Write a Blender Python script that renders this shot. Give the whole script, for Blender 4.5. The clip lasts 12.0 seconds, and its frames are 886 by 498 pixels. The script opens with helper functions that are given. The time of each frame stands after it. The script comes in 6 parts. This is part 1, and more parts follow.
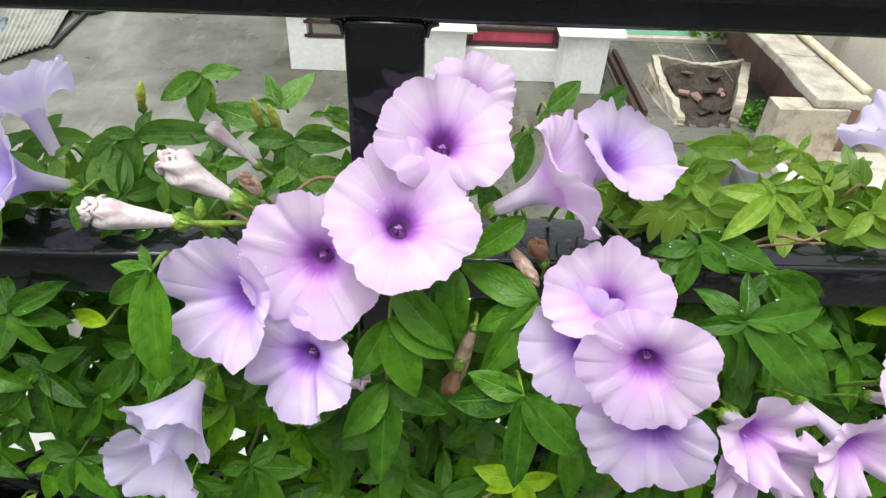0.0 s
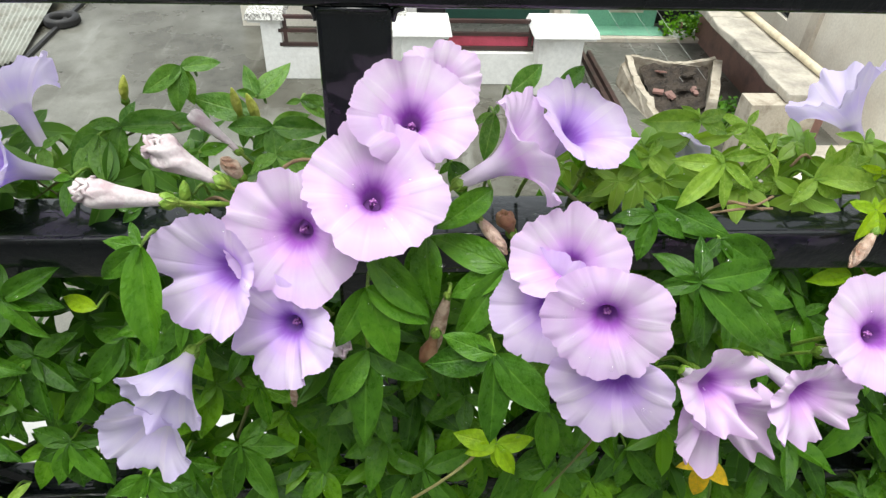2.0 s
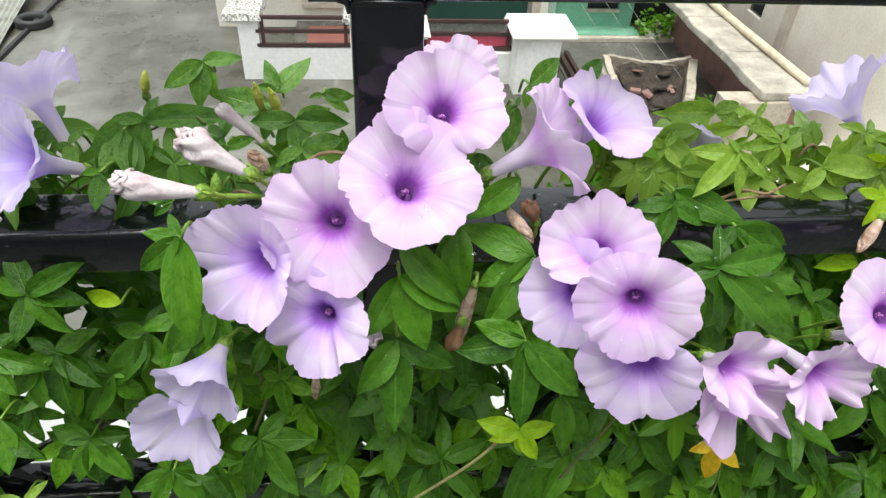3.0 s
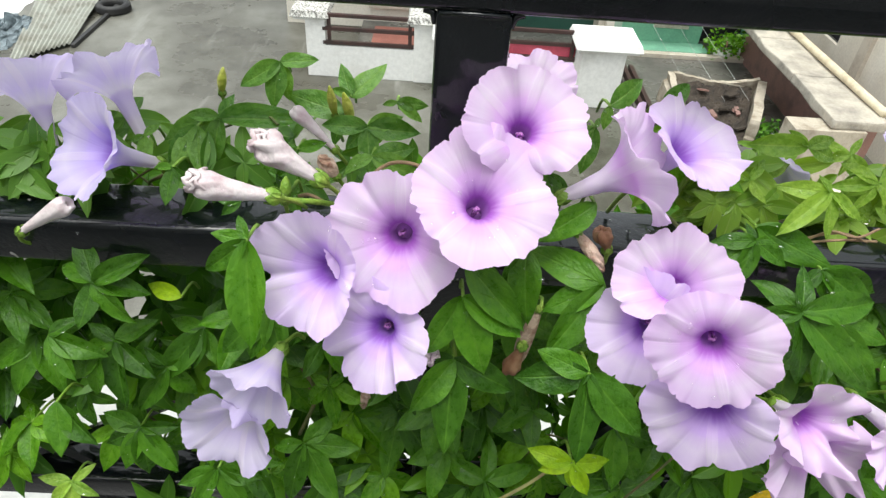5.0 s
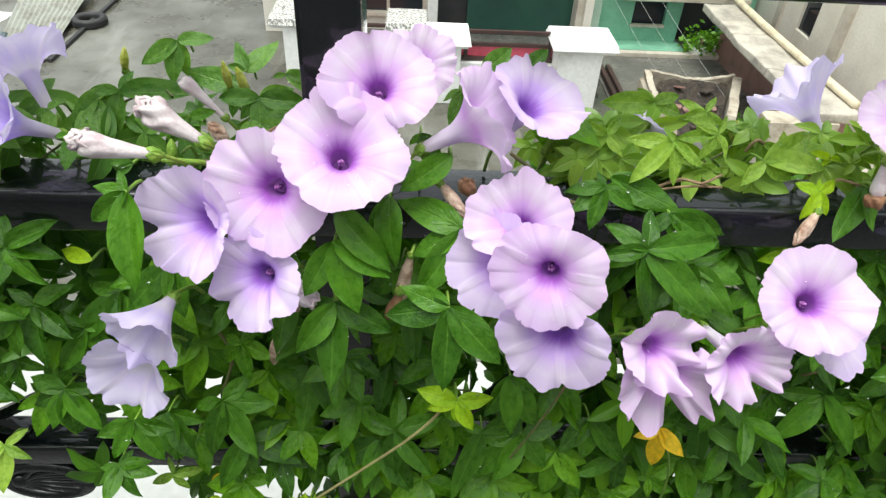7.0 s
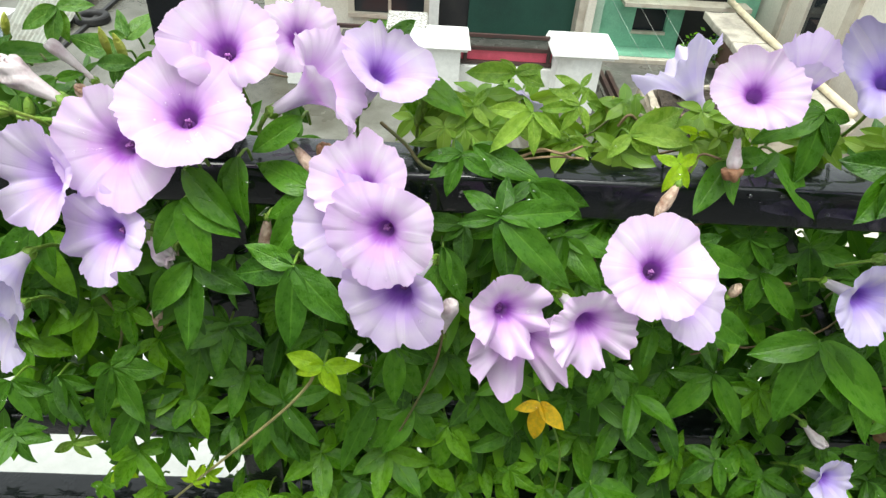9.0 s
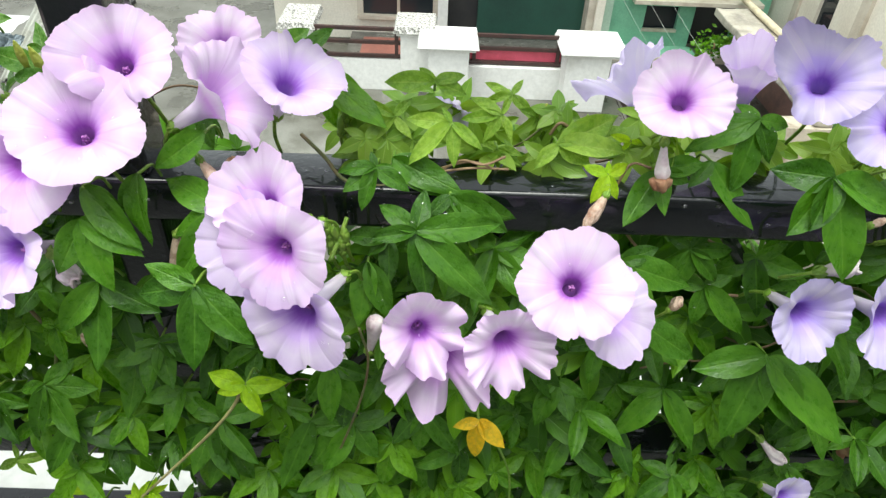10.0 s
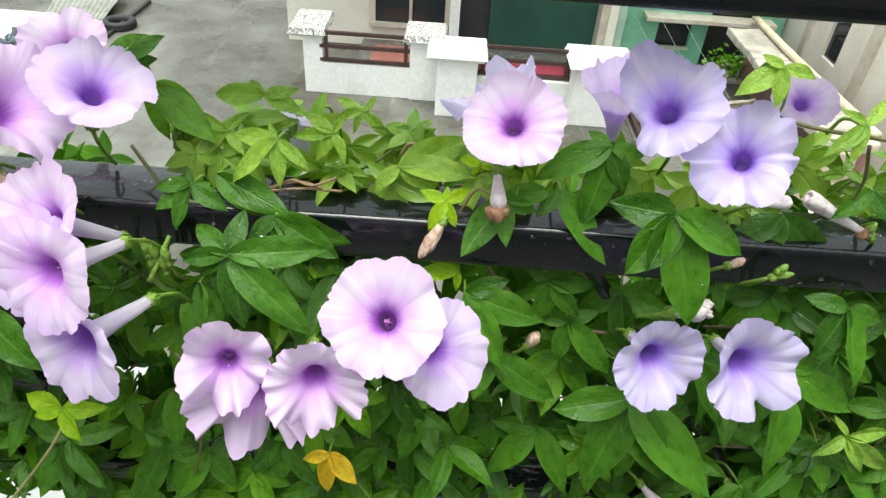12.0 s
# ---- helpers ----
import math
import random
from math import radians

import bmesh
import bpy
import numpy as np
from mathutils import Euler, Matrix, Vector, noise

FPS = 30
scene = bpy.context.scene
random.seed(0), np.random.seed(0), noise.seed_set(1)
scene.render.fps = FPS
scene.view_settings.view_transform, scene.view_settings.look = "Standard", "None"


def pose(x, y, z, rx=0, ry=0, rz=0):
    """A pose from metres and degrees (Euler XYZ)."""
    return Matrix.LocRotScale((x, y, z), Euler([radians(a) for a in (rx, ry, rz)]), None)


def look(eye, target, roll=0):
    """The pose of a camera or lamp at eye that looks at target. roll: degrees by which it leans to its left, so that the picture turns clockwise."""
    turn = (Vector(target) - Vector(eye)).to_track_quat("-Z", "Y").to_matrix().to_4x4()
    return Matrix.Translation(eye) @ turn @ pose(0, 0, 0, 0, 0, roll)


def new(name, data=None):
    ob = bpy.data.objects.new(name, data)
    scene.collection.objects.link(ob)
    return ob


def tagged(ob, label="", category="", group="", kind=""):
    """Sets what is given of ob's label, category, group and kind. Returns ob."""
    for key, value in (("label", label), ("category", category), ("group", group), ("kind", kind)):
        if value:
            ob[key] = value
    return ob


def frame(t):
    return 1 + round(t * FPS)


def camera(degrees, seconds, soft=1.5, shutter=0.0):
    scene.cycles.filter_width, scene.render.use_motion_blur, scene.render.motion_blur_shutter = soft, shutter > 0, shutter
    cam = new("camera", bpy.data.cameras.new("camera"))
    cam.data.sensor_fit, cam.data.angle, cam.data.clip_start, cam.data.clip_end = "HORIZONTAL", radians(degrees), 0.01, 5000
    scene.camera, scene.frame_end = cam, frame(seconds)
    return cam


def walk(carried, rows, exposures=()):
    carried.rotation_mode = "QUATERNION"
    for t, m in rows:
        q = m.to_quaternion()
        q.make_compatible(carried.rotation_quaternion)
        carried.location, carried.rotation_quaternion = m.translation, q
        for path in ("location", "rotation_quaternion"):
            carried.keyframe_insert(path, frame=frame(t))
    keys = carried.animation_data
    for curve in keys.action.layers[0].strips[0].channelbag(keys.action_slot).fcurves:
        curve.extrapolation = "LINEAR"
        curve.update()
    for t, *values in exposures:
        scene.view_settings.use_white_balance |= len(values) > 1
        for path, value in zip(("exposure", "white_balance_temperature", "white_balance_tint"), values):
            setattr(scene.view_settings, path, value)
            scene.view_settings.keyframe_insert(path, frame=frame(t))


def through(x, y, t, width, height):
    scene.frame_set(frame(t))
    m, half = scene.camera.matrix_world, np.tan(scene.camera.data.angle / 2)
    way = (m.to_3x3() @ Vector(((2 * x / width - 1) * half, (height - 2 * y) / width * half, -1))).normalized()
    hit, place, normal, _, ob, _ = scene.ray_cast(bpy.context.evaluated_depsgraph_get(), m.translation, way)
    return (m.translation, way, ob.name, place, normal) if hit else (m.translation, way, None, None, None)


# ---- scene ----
cam = camera(67.03, 12.0, soft=1.35)
PATH = [
    (0, (-0.0024, -0.3162, 1.2708), (0.0176, 0.0662, 0.9492), 3.16),
    (0.5, (-0.0019, -0.3237, 1.2703), (0.0186, 0.0595, 0.9497), 2.84),
    (1, (-0.0002, -0.3309, 1.2717), (0.0232, 0.0551, 0.9547), 2.59),
    (1.5, (-0.0009, -0.3382, 1.2736), (0.0247, 0.0481, 0.9571), 2.50),
    (2, (0.0022, -0.3476, 1.2715), (0.0351, 0.0369, 0.9536), 2.51),
    (2.5, (-0.0085, -0.3563, 1.2696), (0.0308, 0.0283, 0.9526), 2.83),
    (3, (-0.0279, -0.3554, 1.2700), (0.0202, 0.0282, 0.9529), 3.20),
    (3.5, (-0.0554, -0.3517, 1.2728), (-0.0114, 0.0334, 0.9570), 3.86),
    (3.7, (-0.0661, -0.3491, 1.2716), (-0.0226, 0.0368, 0.9566), 4.15),
    (5.3, (-0.0199, -0.3400, 1.2656), (-0.0181, 0.0471, 0.9491), 5.10),
    (5.5, (-0.0048, -0.3437, 1.2614), (-0.0093, 0.0440, 0.9457), 5.48),
    (6, (0.0162, -0.3491, 1.2605), (0.0140, 0.0397, 0.9460), 3.58),
    (6.5, (0.0221, -0.3682, 1.2628), (0.0299, 0.0184, 0.9459), 3.05),
    (7, (0.0336, -0.3940, 1.2700), (0.0555, -0.0044, 0.9574), 3.34),
    (7.5, (0.0476, -0.4131, 1.2643), (0.0877, -0.0260, 0.9503), 3.79),
    (7.7, (0.0487, -0.4194, 1.2691), (0.1005, -0.0301, 0.9597), 4.78),
    (9.3, (0.1576, -0.4160, 1.2573), (0.1710, -0.0241, 0.9470), 3.62),
    (9.5, (0.1722, -0.4120, 1.2581), (0.1828, -0.0193, 0.9487), 3.15),
    (10, (0.1983, -0.3987, 1.2596), (0.2081, -0.0069, 0.9491), 2.77),
    (10.5, (0.2195, -0.3862, 1.2602), (0.2273, 0.0049, 0.9487), 2.63),
    (11, (0.2485, -0.3753, 1.2607), (0.2570, 0.0170, 0.9507), 2.46),
    (11.5, (0.2788, -0.3657, 1.2619), (0.2892, 0.0289, 0.9550), 2.84),
    (12, (0.3170, -0.3659, 1.2570), (0.3199, 0.0298, 0.9514), 4.31),
]
walk(cam, [(t, look(eye, target, roll)) for t, eye, target, roll in PATH],
     exposures=((0, 1.20, 6500, 5), (5, 1.20, 6500, 5), (9, 1.36, 6500, 1), (12, 1.38, 6500, 1)))

# ---- light: a bright overcast day ----
world = bpy.data.worlds.new("overcast")
scene.world = world
world.use_nodes = True
wn, wl = world.node_tree.nodes, world.node_tree.links
wn.clear()
sky = wn.new("ShaderNodeTexSky")
sky.sky_type = "NISHITA"
sky.sun_disc = False
sky.sun_elevation = radians(80)
sky.sun_rotation = radians(208)
sky.air_density, sky.dust_density, sky.ozone_density = 1.0, 4.0, 1.0
grey = wn.new("ShaderNodeHueSaturation")
grey.inputs["Saturation"].default_value = 0.22
back = wn.new("ShaderNodeBackground")
back.inputs["Strength"].default_value = 0.127
wo = wn.new("ShaderNodeOutputWorld")
wl.new(sky.outputs[0], grey.inputs["Color"])
wl.new(grey.outputs[0], back.inputs["Color"])
wl.new(back.outputs[0], wo.inputs["Surface"])

sun = new("sun", bpy.data.lights.new("sun", "SUN"))
sun.data.energy = 1.0
sun.data.angle = radians(40)
sun.data.color = (1.0, 0.98, 0.94)
sun.matrix_world = look((0, 0, 0), (0.14, 0.26, -1.6))

# ---- materials ----
def mat(name, colour=(0.5, 0.5, 0.5), rough=0.6, metal=0.0):
    m = bpy.data.materials.new(name)
    m.use_nodes = True
    b = m.node_tree.nodes["Principled BSDF"]
    b.inputs["Base Color"].default_value = (*colour, 1)
    b.inputs["Roughness"].default_value = rough
    b.inputs["Metallic"].default_value = metal
    return m, m.node_tree.nodes, m.node_tree.links, b


def ramp(n, stops, kind="LINEAR"):
    r = n.new("ShaderNodeValToRGB")
    r.color_ramp.interpolation = kind
    el = r.color_ramp.elements
    while len(el) < len(stops):
        el.new(0.5)
    for e, (p, c) in zip(el, stops):
        e.position = p
        e.color = (*c, 1) if len(c) == 3 else c
    return r


def noise_tex(n, l, scale, detail=4.0, rough=0.55, coord="Object", stretch=None):
    tc = n.new("ShaderNodeTexCoord")
    t = n.new("ShaderNodeTexNoise")
    t.inputs["Scale"].default_value = scale
    t.inputs["Detail"].default_value = detail
    t.inputs["Roughness"].default_value = rough
    if stretch:
        mp = n.new("ShaderNodeMapping")
        mp.inputs["Scale"].default_value = stretch
        l.new(tc.outputs[coord], mp.inputs["Vector"])
        l.new(mp.outputs[0], t.inputs["Vector"])
    else:
        l.new(tc.outputs[coord], t.inputs["Vector"])
    return t


def bump(n, l, b, src, strength, distance):
    bp = n.new("ShaderNodeBump")
    bp.inputs["Strength"].default_value = strength
    bp.inputs["Distance"].default_value = distance
    l.new(src, bp.inputs["Height"])
    l.new(bp.outputs[0], b.inputs["Normal"])
    return bp


def mix(n, l, fac, a, b, mode="MIX"):
    m = n.new("ShaderNodeMix")
    m.data_type = "RGBA"
    m.blend_type = mode
    for sock, v in ((m.inputs[0], fac), (m.inputs[6], a), (m.inputs[7], b)):
        if isinstance(v, (int, float)):
            sock.default_value = v
        elif isinstance(v, tuple):
            sock.default_value = (*v, 1)
        else:
            l.new(v, sock)
    return m.outputs[2]


def stained(name, base, stain, scale, grain, rough=0.75, lo=0.45, hi=0.65, bumpy=0.3, dist=0.01, stretch=None, rough_var=None):
    """A matt surface with stains at one scale and grain at another."""
    m, n, l, b = mat(name, base, rough)
    big = noise_tex(n, l, scale, 6, 0.6, stretch=stretch)
    fine = noise_tex(n, l, grain, 3)
    r = ramp(n, [(lo, (0, 0, 0)), (hi, (1, 1, 1))])
    l.new(big.outputs["Fac"], r.inputs[0])
    c = mix(n, l, r.outputs[0], base, stain)
    g = ramp(n, [(0.3, (0.90, 0.90, 0.90)), (0.7, (1.04, 1.04, 1.04))])
    l.new(fine.outputs["Fac"], g.inputs[0])
    l.new(mix(n, l, 1.0, c, g.outputs[0], "MULTIPLY"), b.inputs["Base Color"])
    if rough_var:
        rr = ramp(n, [(lo, (rough_var[0],) * 3), (hi, (rough_var[1],) * 3)])
        l.new(big.outputs["Fac"], rr.inputs[0])
        l.new(rr.outputs[0], b.inputs["Roughness"])
    bump(n, l, b, fine.outputs["Fac"], bumpy, dist)
    return m


def iron_paint():
    m, n, l, b = mat("black_gloss_paint", (0.012, 0.013, 0.016), 0.22)
    big = noise_tex(n, l, 14, 5)
    fine = noise_tex(n, l, 180, 3)
    specks = noise_tex(n, l, 75, 2, 0.6)
    r = ramp(n, [(0.3, (0.16,) * 3), (0.7, (0.38,) * 3)])
    l.new(big.outputs["Fac"], r.inputs[0])
    l.new(r.outputs[0], b.inputs["Roughness"])
    # small pale spots: bright water glints put into the paint's colour
    k = ramp(n, [(0.735, (0, 0, 0)), (0.76, (1, 1, 1))])
    l.new(specks.outputs["Fac"], k.inputs[0])
    b.inputs["Specular IOR Level"].default_value = 0.22
    b.inputs["Coat Weight"].default_value = 0.8
    b.inputs["Coat Roughness"].default_value = 0.04
    d = ramp(n, [(0.35, (0.0015, 0.003, 0.004)), (0.75, (0.005, 0.007, 0.008))])
    l.new(big.outputs["Fac"], d.inputs[0])
    l.new(mix(n, l, k.outputs[0], d.outputs[0], (0.32, 0.31, 0.29)), b.inputs["Base Color"])
    add = n.new("ShaderNodeMath")
    add.operation = "MULTIPLY_ADD"
    add.inputs[1].default_value = 3.0
    l.new(big.outputs["Fac"], add.inputs[0])
    l.new(fine.outputs["Fac"], add.inputs[2])
    bump(n, l, b, add.outputs[0], 0.5, 0.0020)
    return m


def uv_split(n, l):
    uv = n.new("ShaderNodeUVMap")
    uv.uv_map = "UVMap"
    sp = n.new("ShaderNodeSeparateXYZ")
    l.new(uv.outputs[0], sp.inputs[0])
    return uv, sp


def petal(name, rim, mid, throat, pale, lining=False, through=0.45):
    """Thin lilac limb: violet throat, pale star bands, fine radial veins."""
    m, n, l, b = mat(name, mid, 0.55)
    uv, sp = uv_split(n, l)
    def blend(k):
        return tuple(k * a + (1 - k) * c for a, c in zip(throat, mid))

    halo = [(0.40, blend(0.88)), (0.44, blend(0.62)), (0.485, blend(0.32)), (0.54, blend(0.10)), (0.61, mid)]
    if lining:
        # lighter deep in the tube: the colour makes up for the shade there
        radial = ramp(n, [(0.0, blend(0.72)), (0.30, blend(0.80)), (0.36, throat)] + halo)
    else:
        radial = ramp(n, [(0.0, (0.82, 0.78, 0.82)), (0.42, (0.86, 0.82, 0.90)), (0.58, mid), (0.62, mid), (0.80, pale), (1.0, rim)])
    ray = n.new("ShaderNodeTexNoise")
    rm = n.new("ShaderNodeMapping")
    rm.inputs["Scale"].default_value = (24, 0.5, 1)
    l.new(uv.outputs[0], rm.inputs["Vector"])
    l.new(rm.outputs[0], ray.inputs["Vector"])
    ray.inputs["Scale"].default_value = 1.0
    ray.inputs["Detail"].default_value = 2.0
    sh = n.new("ShaderNodeMath")
    sh.operation = "MULTIPLY_ADD"
    sh.inputs[1].default_value = 0.11
    l.new(ray.outputs["Fac"], sh.inputs[0])
    l.new(sp.outputs[1], sh.inputs[2])
    sb = n.new("ShaderNodeMath")
    sb.operation = "SUBTRACT"
    sb.inputs[1].default_value = 0.055
    l.new(sh.outputs[0], sb.inputs[0])
    l.new(sb.outputs[0], radial.inputs[0])
    # five pale bands that narrow towards the rim; a fine line on either side paints the lit crease edge
    def math_node(op, x, y=None, z=None):
        k = n.new("ShaderNodeMath")
        k.operation = op
        for i, v in enumerate((x, y, z)):
            if v is None:
                continue
            if isinstance(v, (int, float)):
                k.inputs[i].default_value = v
            else:
                l.new(v, k.inputs[i])
        return k.outputs[0]

    turn = math_node("MULTIPLY_ADD", sp.outputs[0], 5.0, 0.5)
    off = math_node("ABSOLUTE", math_node("SUBTRACT", math_node("FRACT", turn), 0.5))
    wide = math_node("MULTIPLY_ADD", sp.outputs[1], -0.245, 0.273)
    e = math_node("SUBTRACT", off, wide)
    band = ramp(n, [(0.30, (1, 1, 1)), (0.70, (0, 0, 0))])
    l.new(math_node("MULTIPLY_ADD", e, 5.0, 0.5), band.inputs[0])
    line = ramp(n, [(0.0, (1, 1, 1)), (0.017, (0, 0, 0))])
    l.new(math_node("ABSOLUTE", e), line.inputs[0])
    reach = ramp(n, [(0.46, (0, 0, 0)), (0.60, (0.36,) * 3), (1.0, (0.30,) * 3)])
    l.new(sp.outputs[1], reach.inputs[0])
    bw = n.new("ShaderNodeMath")
    bw.operation = "MULTIPLY"
    l.new(band.outputs[0], bw.inputs[0])
    l.new(reach.outputs[0], bw.inputs[1])
    c = mix(n, l, bw.outputs[0], radial.outputs[0], (0.95, 0.86, 0.98))
    c = mix(n, l, math_node("MULTIPLY", line.outputs[0], math_node("MULTIPLY", reach.outputs[0], 0.9)), c, (0.97, 0.93, 0.98))
    # darker lines between and along the bands: crease shade put into the colour
    crease = ramp(n, [(0.480, (0, 0, 0)), (0.492, (1, 1, 1))])
    l.new(off, crease.inputs[0])
    centre = ramp(n, [(0.0, (0.7,) * 3), (0.010, (0, 0, 0))])
    l.new(off, centre.inputs[0])
    dent = math_node("MULTIPLY", math_node("MAXIMUM", crease.outputs[0], centre.outputs[0]), reach.outputs[0])
    c = mix(n, l, math_node("MULTIPLY", dent, 0.55), c, mid)
    # veins and blotches
    mp = n.new("ShaderNodeMapping")
    mp.inputs["Scale"].default_value = (85, 2.5, 1)
    l.new(uv.outputs[0], mp.inputs["Vector"])
    vein = n.new("ShaderNodeTexNoise")
    vein.inputs["Scale"].default_value = 1.0
    vein.inputs["Detail"].default_value = 3
    l.new(mp.outputs[0], vein.inputs["Vector"])
    vr = ramp(n, [(0.3, (0.86, 0.82, 0.90)), (0.65, (1.0, 1.0, 1.0))])
    l.new(vein.outputs["Fac"], vr.inputs[0])
    c = mix(n, l, 0.16, c, vr.outputs[0], "MULTIPLY")
    blot = noise_tex(n, l, 45, 3)
    br = ramp(n, [(0.3, (0.88, 0.84, 0.96)), (0.7, (1.04, 1.0, 1.0))])
    l.new(blot.outputs["Fac"], br.inputs[0])
    c = mix(n, l, 0.4, c, br.outputs[0], "MULTIPLY")
    l.new(c, b.inputs["Base Color"])
    b.inputs["Specular IOR Level"].default_value = 0.22
    bump(n, l, b, math_node("MULTIPLY_ADD", dent, -1.6, math_node("MULTIPLY_ADD", bw.outputs[0], 0.6, math_node("MULTIPLY", vein.outputs["Fac"], 0.6))), 0.22, 0.0009)
    tr = n.new("ShaderNodeBsdfTranslucent")
    l.new(c, tr.inputs["Color"])
    ms = n.new("ShaderNodeMixShader")
    ms.inputs[0].default_value = through
    l.new(b.outputs[0], ms.inputs[1])
    l.new(tr.outputs[0], ms.inputs[2])
    l.new(ms.outputs[0], n["Material Output"].inputs["Surface"])
    return m


def leaf_mat(name, dark, light, vein, wet=0.32, through=0.26):
    m, n, l, b = mat(name, dark, wet)
    uv, sp = uv_split(n, l)
    info = n.new("ShaderNodeObjectInfo")
    geo = n.new("ShaderNodeNewGeometry")
    blot = noise_tex(n, l, 3.0, 4)
    av = n.new("ShaderNodeMath")
    av.operation = "ADD"
    l.new(info.outputs["Random"], av.inputs[0])
    l.new(geo.outputs["Random Per Island"], av.inputs[1])
    fr = n.new("ShaderNodeMath")
    fr.operation = "FRACT"
    l.new(av.outputs[0], fr.inputs[0])
    v = n.new("ShaderNodeMath")
    v.operation = "MULTIPLY_ADD"
    v.inputs[1].default_value = 0.55
    l.new(fr.outputs[0], v.inputs[0])
    hb = n.new("ShaderNodeMath")
    hb.operation = "MULTIPLY"
    hb.inputs[1].default_value = 0.55
    l.new(blot.outputs["Fac"], hb.inputs[0])
    l.new(hb.outputs[0], v.inputs[2])
    r = ramp(n, [(0.12, dark), (0.85, light)])
    l.new(v.outputs[0], r.inputs[0])
    # midrib at u = 0.5 and slanting side veins
    d = n.new("ShaderNodeMath")
    d.operation = "SUBTRACT"
    d.inputs[1].default_value = 0.5
    l.new(sp.outputs[0], d.inputs[0])
    a = n.new("ShaderNodeMath")
    a.operation = "ABSOLUTE"
    l.new(d.outputs[0], a.inputs[0])
    rib = ramp(n, [(0.0, (0.50,) * 3), (0.02, (0.28,) * 3), (0.05, (0, 0, 0))])
    l.new(a.outputs[0], rib.inputs[0])
    sv = n.new("ShaderNodeMath")
    sv.operation = "MULTIPLY_ADD"
    sv.inputs[1].default_value = -0.9
    l.new(a.outputs[0], sv.inputs[0])
    l.new(sp.outputs[1], sv.inputs[2])
    wv = n.new("ShaderNodeMath")
    wv.operation = "MULTIPLY"
    wv.inputs[1].default_value = 55.0
    l.new(sv.outputs[0], wv.inputs[0])
    sn = n.new("ShaderNodeMath")
    sn.operation = "SINE"
    l.new(wv.outputs[0], sn.inputs[0])
    side = ramp(n, [(0.80, (0, 0, 0)), (1.0, (0.06,) * 3)])
    l.new(sn.outputs[0], side.inputs[0])
    mx = n.new("ShaderNodeMath")
    mx.operation = "MAXIMUM"
    l.new(rib.outputs[0], mx.inputs[0])
    l.new(side.outputs[0], mx.inputs[1])
    c = mix(n, l, mx.outputs[0], r.outputs[0], vein)
    margin = ramp(n, [(0.455, (0, 0, 0)), (0.49, (0.25,) * 3)])
    l.new(a.outputs[0], margin.inputs[0])
    c = mix(n, l, margin.outputs[0], c, vein)
    patch = noise_tex(n, l, 6, 4, 0.65)
    pr = ramp(n, [(0.35, (0.70, 0.76, 0.80)), (0.62, (1.12, 1.06, 0.95))])
    l.new(patch.outputs["Fac"], pr.inputs[0])
    c = mix(n, l, 0.8, c, pr.outputs[0], "MULTIPLY")
    l.new(c, b.inputs["Base Color"])
    b.inputs["Specular IOR Level"].default_value = 0.34
    fine = noise_tex(n, l, 14, 3)
    quilt = n.new("ShaderNodeMath")
    quilt.operation = "MULTIPLY_ADD"
    quilt.inputs[1].default_value = -0.02
    l.new(sn.outputs[0], quilt.inputs[0])
    l.new(fine.outputs["Fac"], quilt.inputs[2])
    ad = n.new("ShaderNodeMath")
    ad.operation = "MULTIPLY_ADD"
    ad.inputs[1].default_value = -0.8
    l.new(mx.outputs[0], ad.inputs[0])
    l.new(quilt.outputs[0], ad.inputs[2])
    bump(n, l, b, ad.outputs[0], 0.5, 0.0018)
    rr = ramp(n, [(0.38, (wet - 0.14,) * 3), (0.62, (wet + 0.18,) * 3)])
    l.new(patch.outputs["Fac"], rr.inputs[0])
    l.new(rr.outputs[0], b.inputs["Roughness"])
    tr = n.new("ShaderNodeBsdfTranslucent")
    l.new(mix(n, l, 1.0, c, (1.4, 1.4, 0.35), "MULTIPLY"), tr.inputs["Color"])
    ms = n.new("ShaderNodeMixShader")
    ms.inputs[0].default_value = through
    l.new(b.outputs[0], ms.inputs[1])
    l.new(tr.outputs[0], ms.inputs[2])
    l.new(ms.outputs[0], n["Material Output"].inputs["Surface"])
    return m


IRON = iron_paint()
PINKS = ((0.87, 0.655, 0.94), (0.84, 0.58, 0.92), (0.45, 0.14, 0.62), (0.90, 0.75, 0.955))
LILACS = ((0.80, 0.64, 0.95), (0.75, 0.56, 0.94), (0.37, 0.15, 0.66), (0.86, 0.735, 0.97))
BLUES = ((0.69, 0.605, 0.95), (0.64, 0.53, 0.93), (0.33, 0.16, 0.69), (0.78, 0.705, 0.97))
PETAL_PINK, THROAT_PINK = petal("petal_pink", *PINKS), petal("throat_pink", *PINKS, lining=True)
PETAL_LILAC, THROAT_LILAC = petal("petal_lilac", *LILACS), petal("throat_lilac", *LILACS, lining=True)
PETAL_BLUE, THROAT_BLUE = petal("petal_blue", *BLUES), petal("throat_blue", *BLUES, lining=True)
WHITISH = ((0.78, 0.69, 0.98), (0.76, 0.66, 0.97), (0.66, 0.53, 0.93), (0.83, 0.76, 0.98))
PETAL_WHITISH, THROAT_WHITISH = petal("petal_whitish", *WHITISH, through=0.5), petal("throat_whitish", *WHITISH, lining=True, through=0.5)
PETAL_WHITE = stained("petal_closed", (0.70, 0.63, 0.63), (0.48, 0.32, 0.36), 75, 260, 0.5, 0.45, 0.70, 0.5, 0.0015)
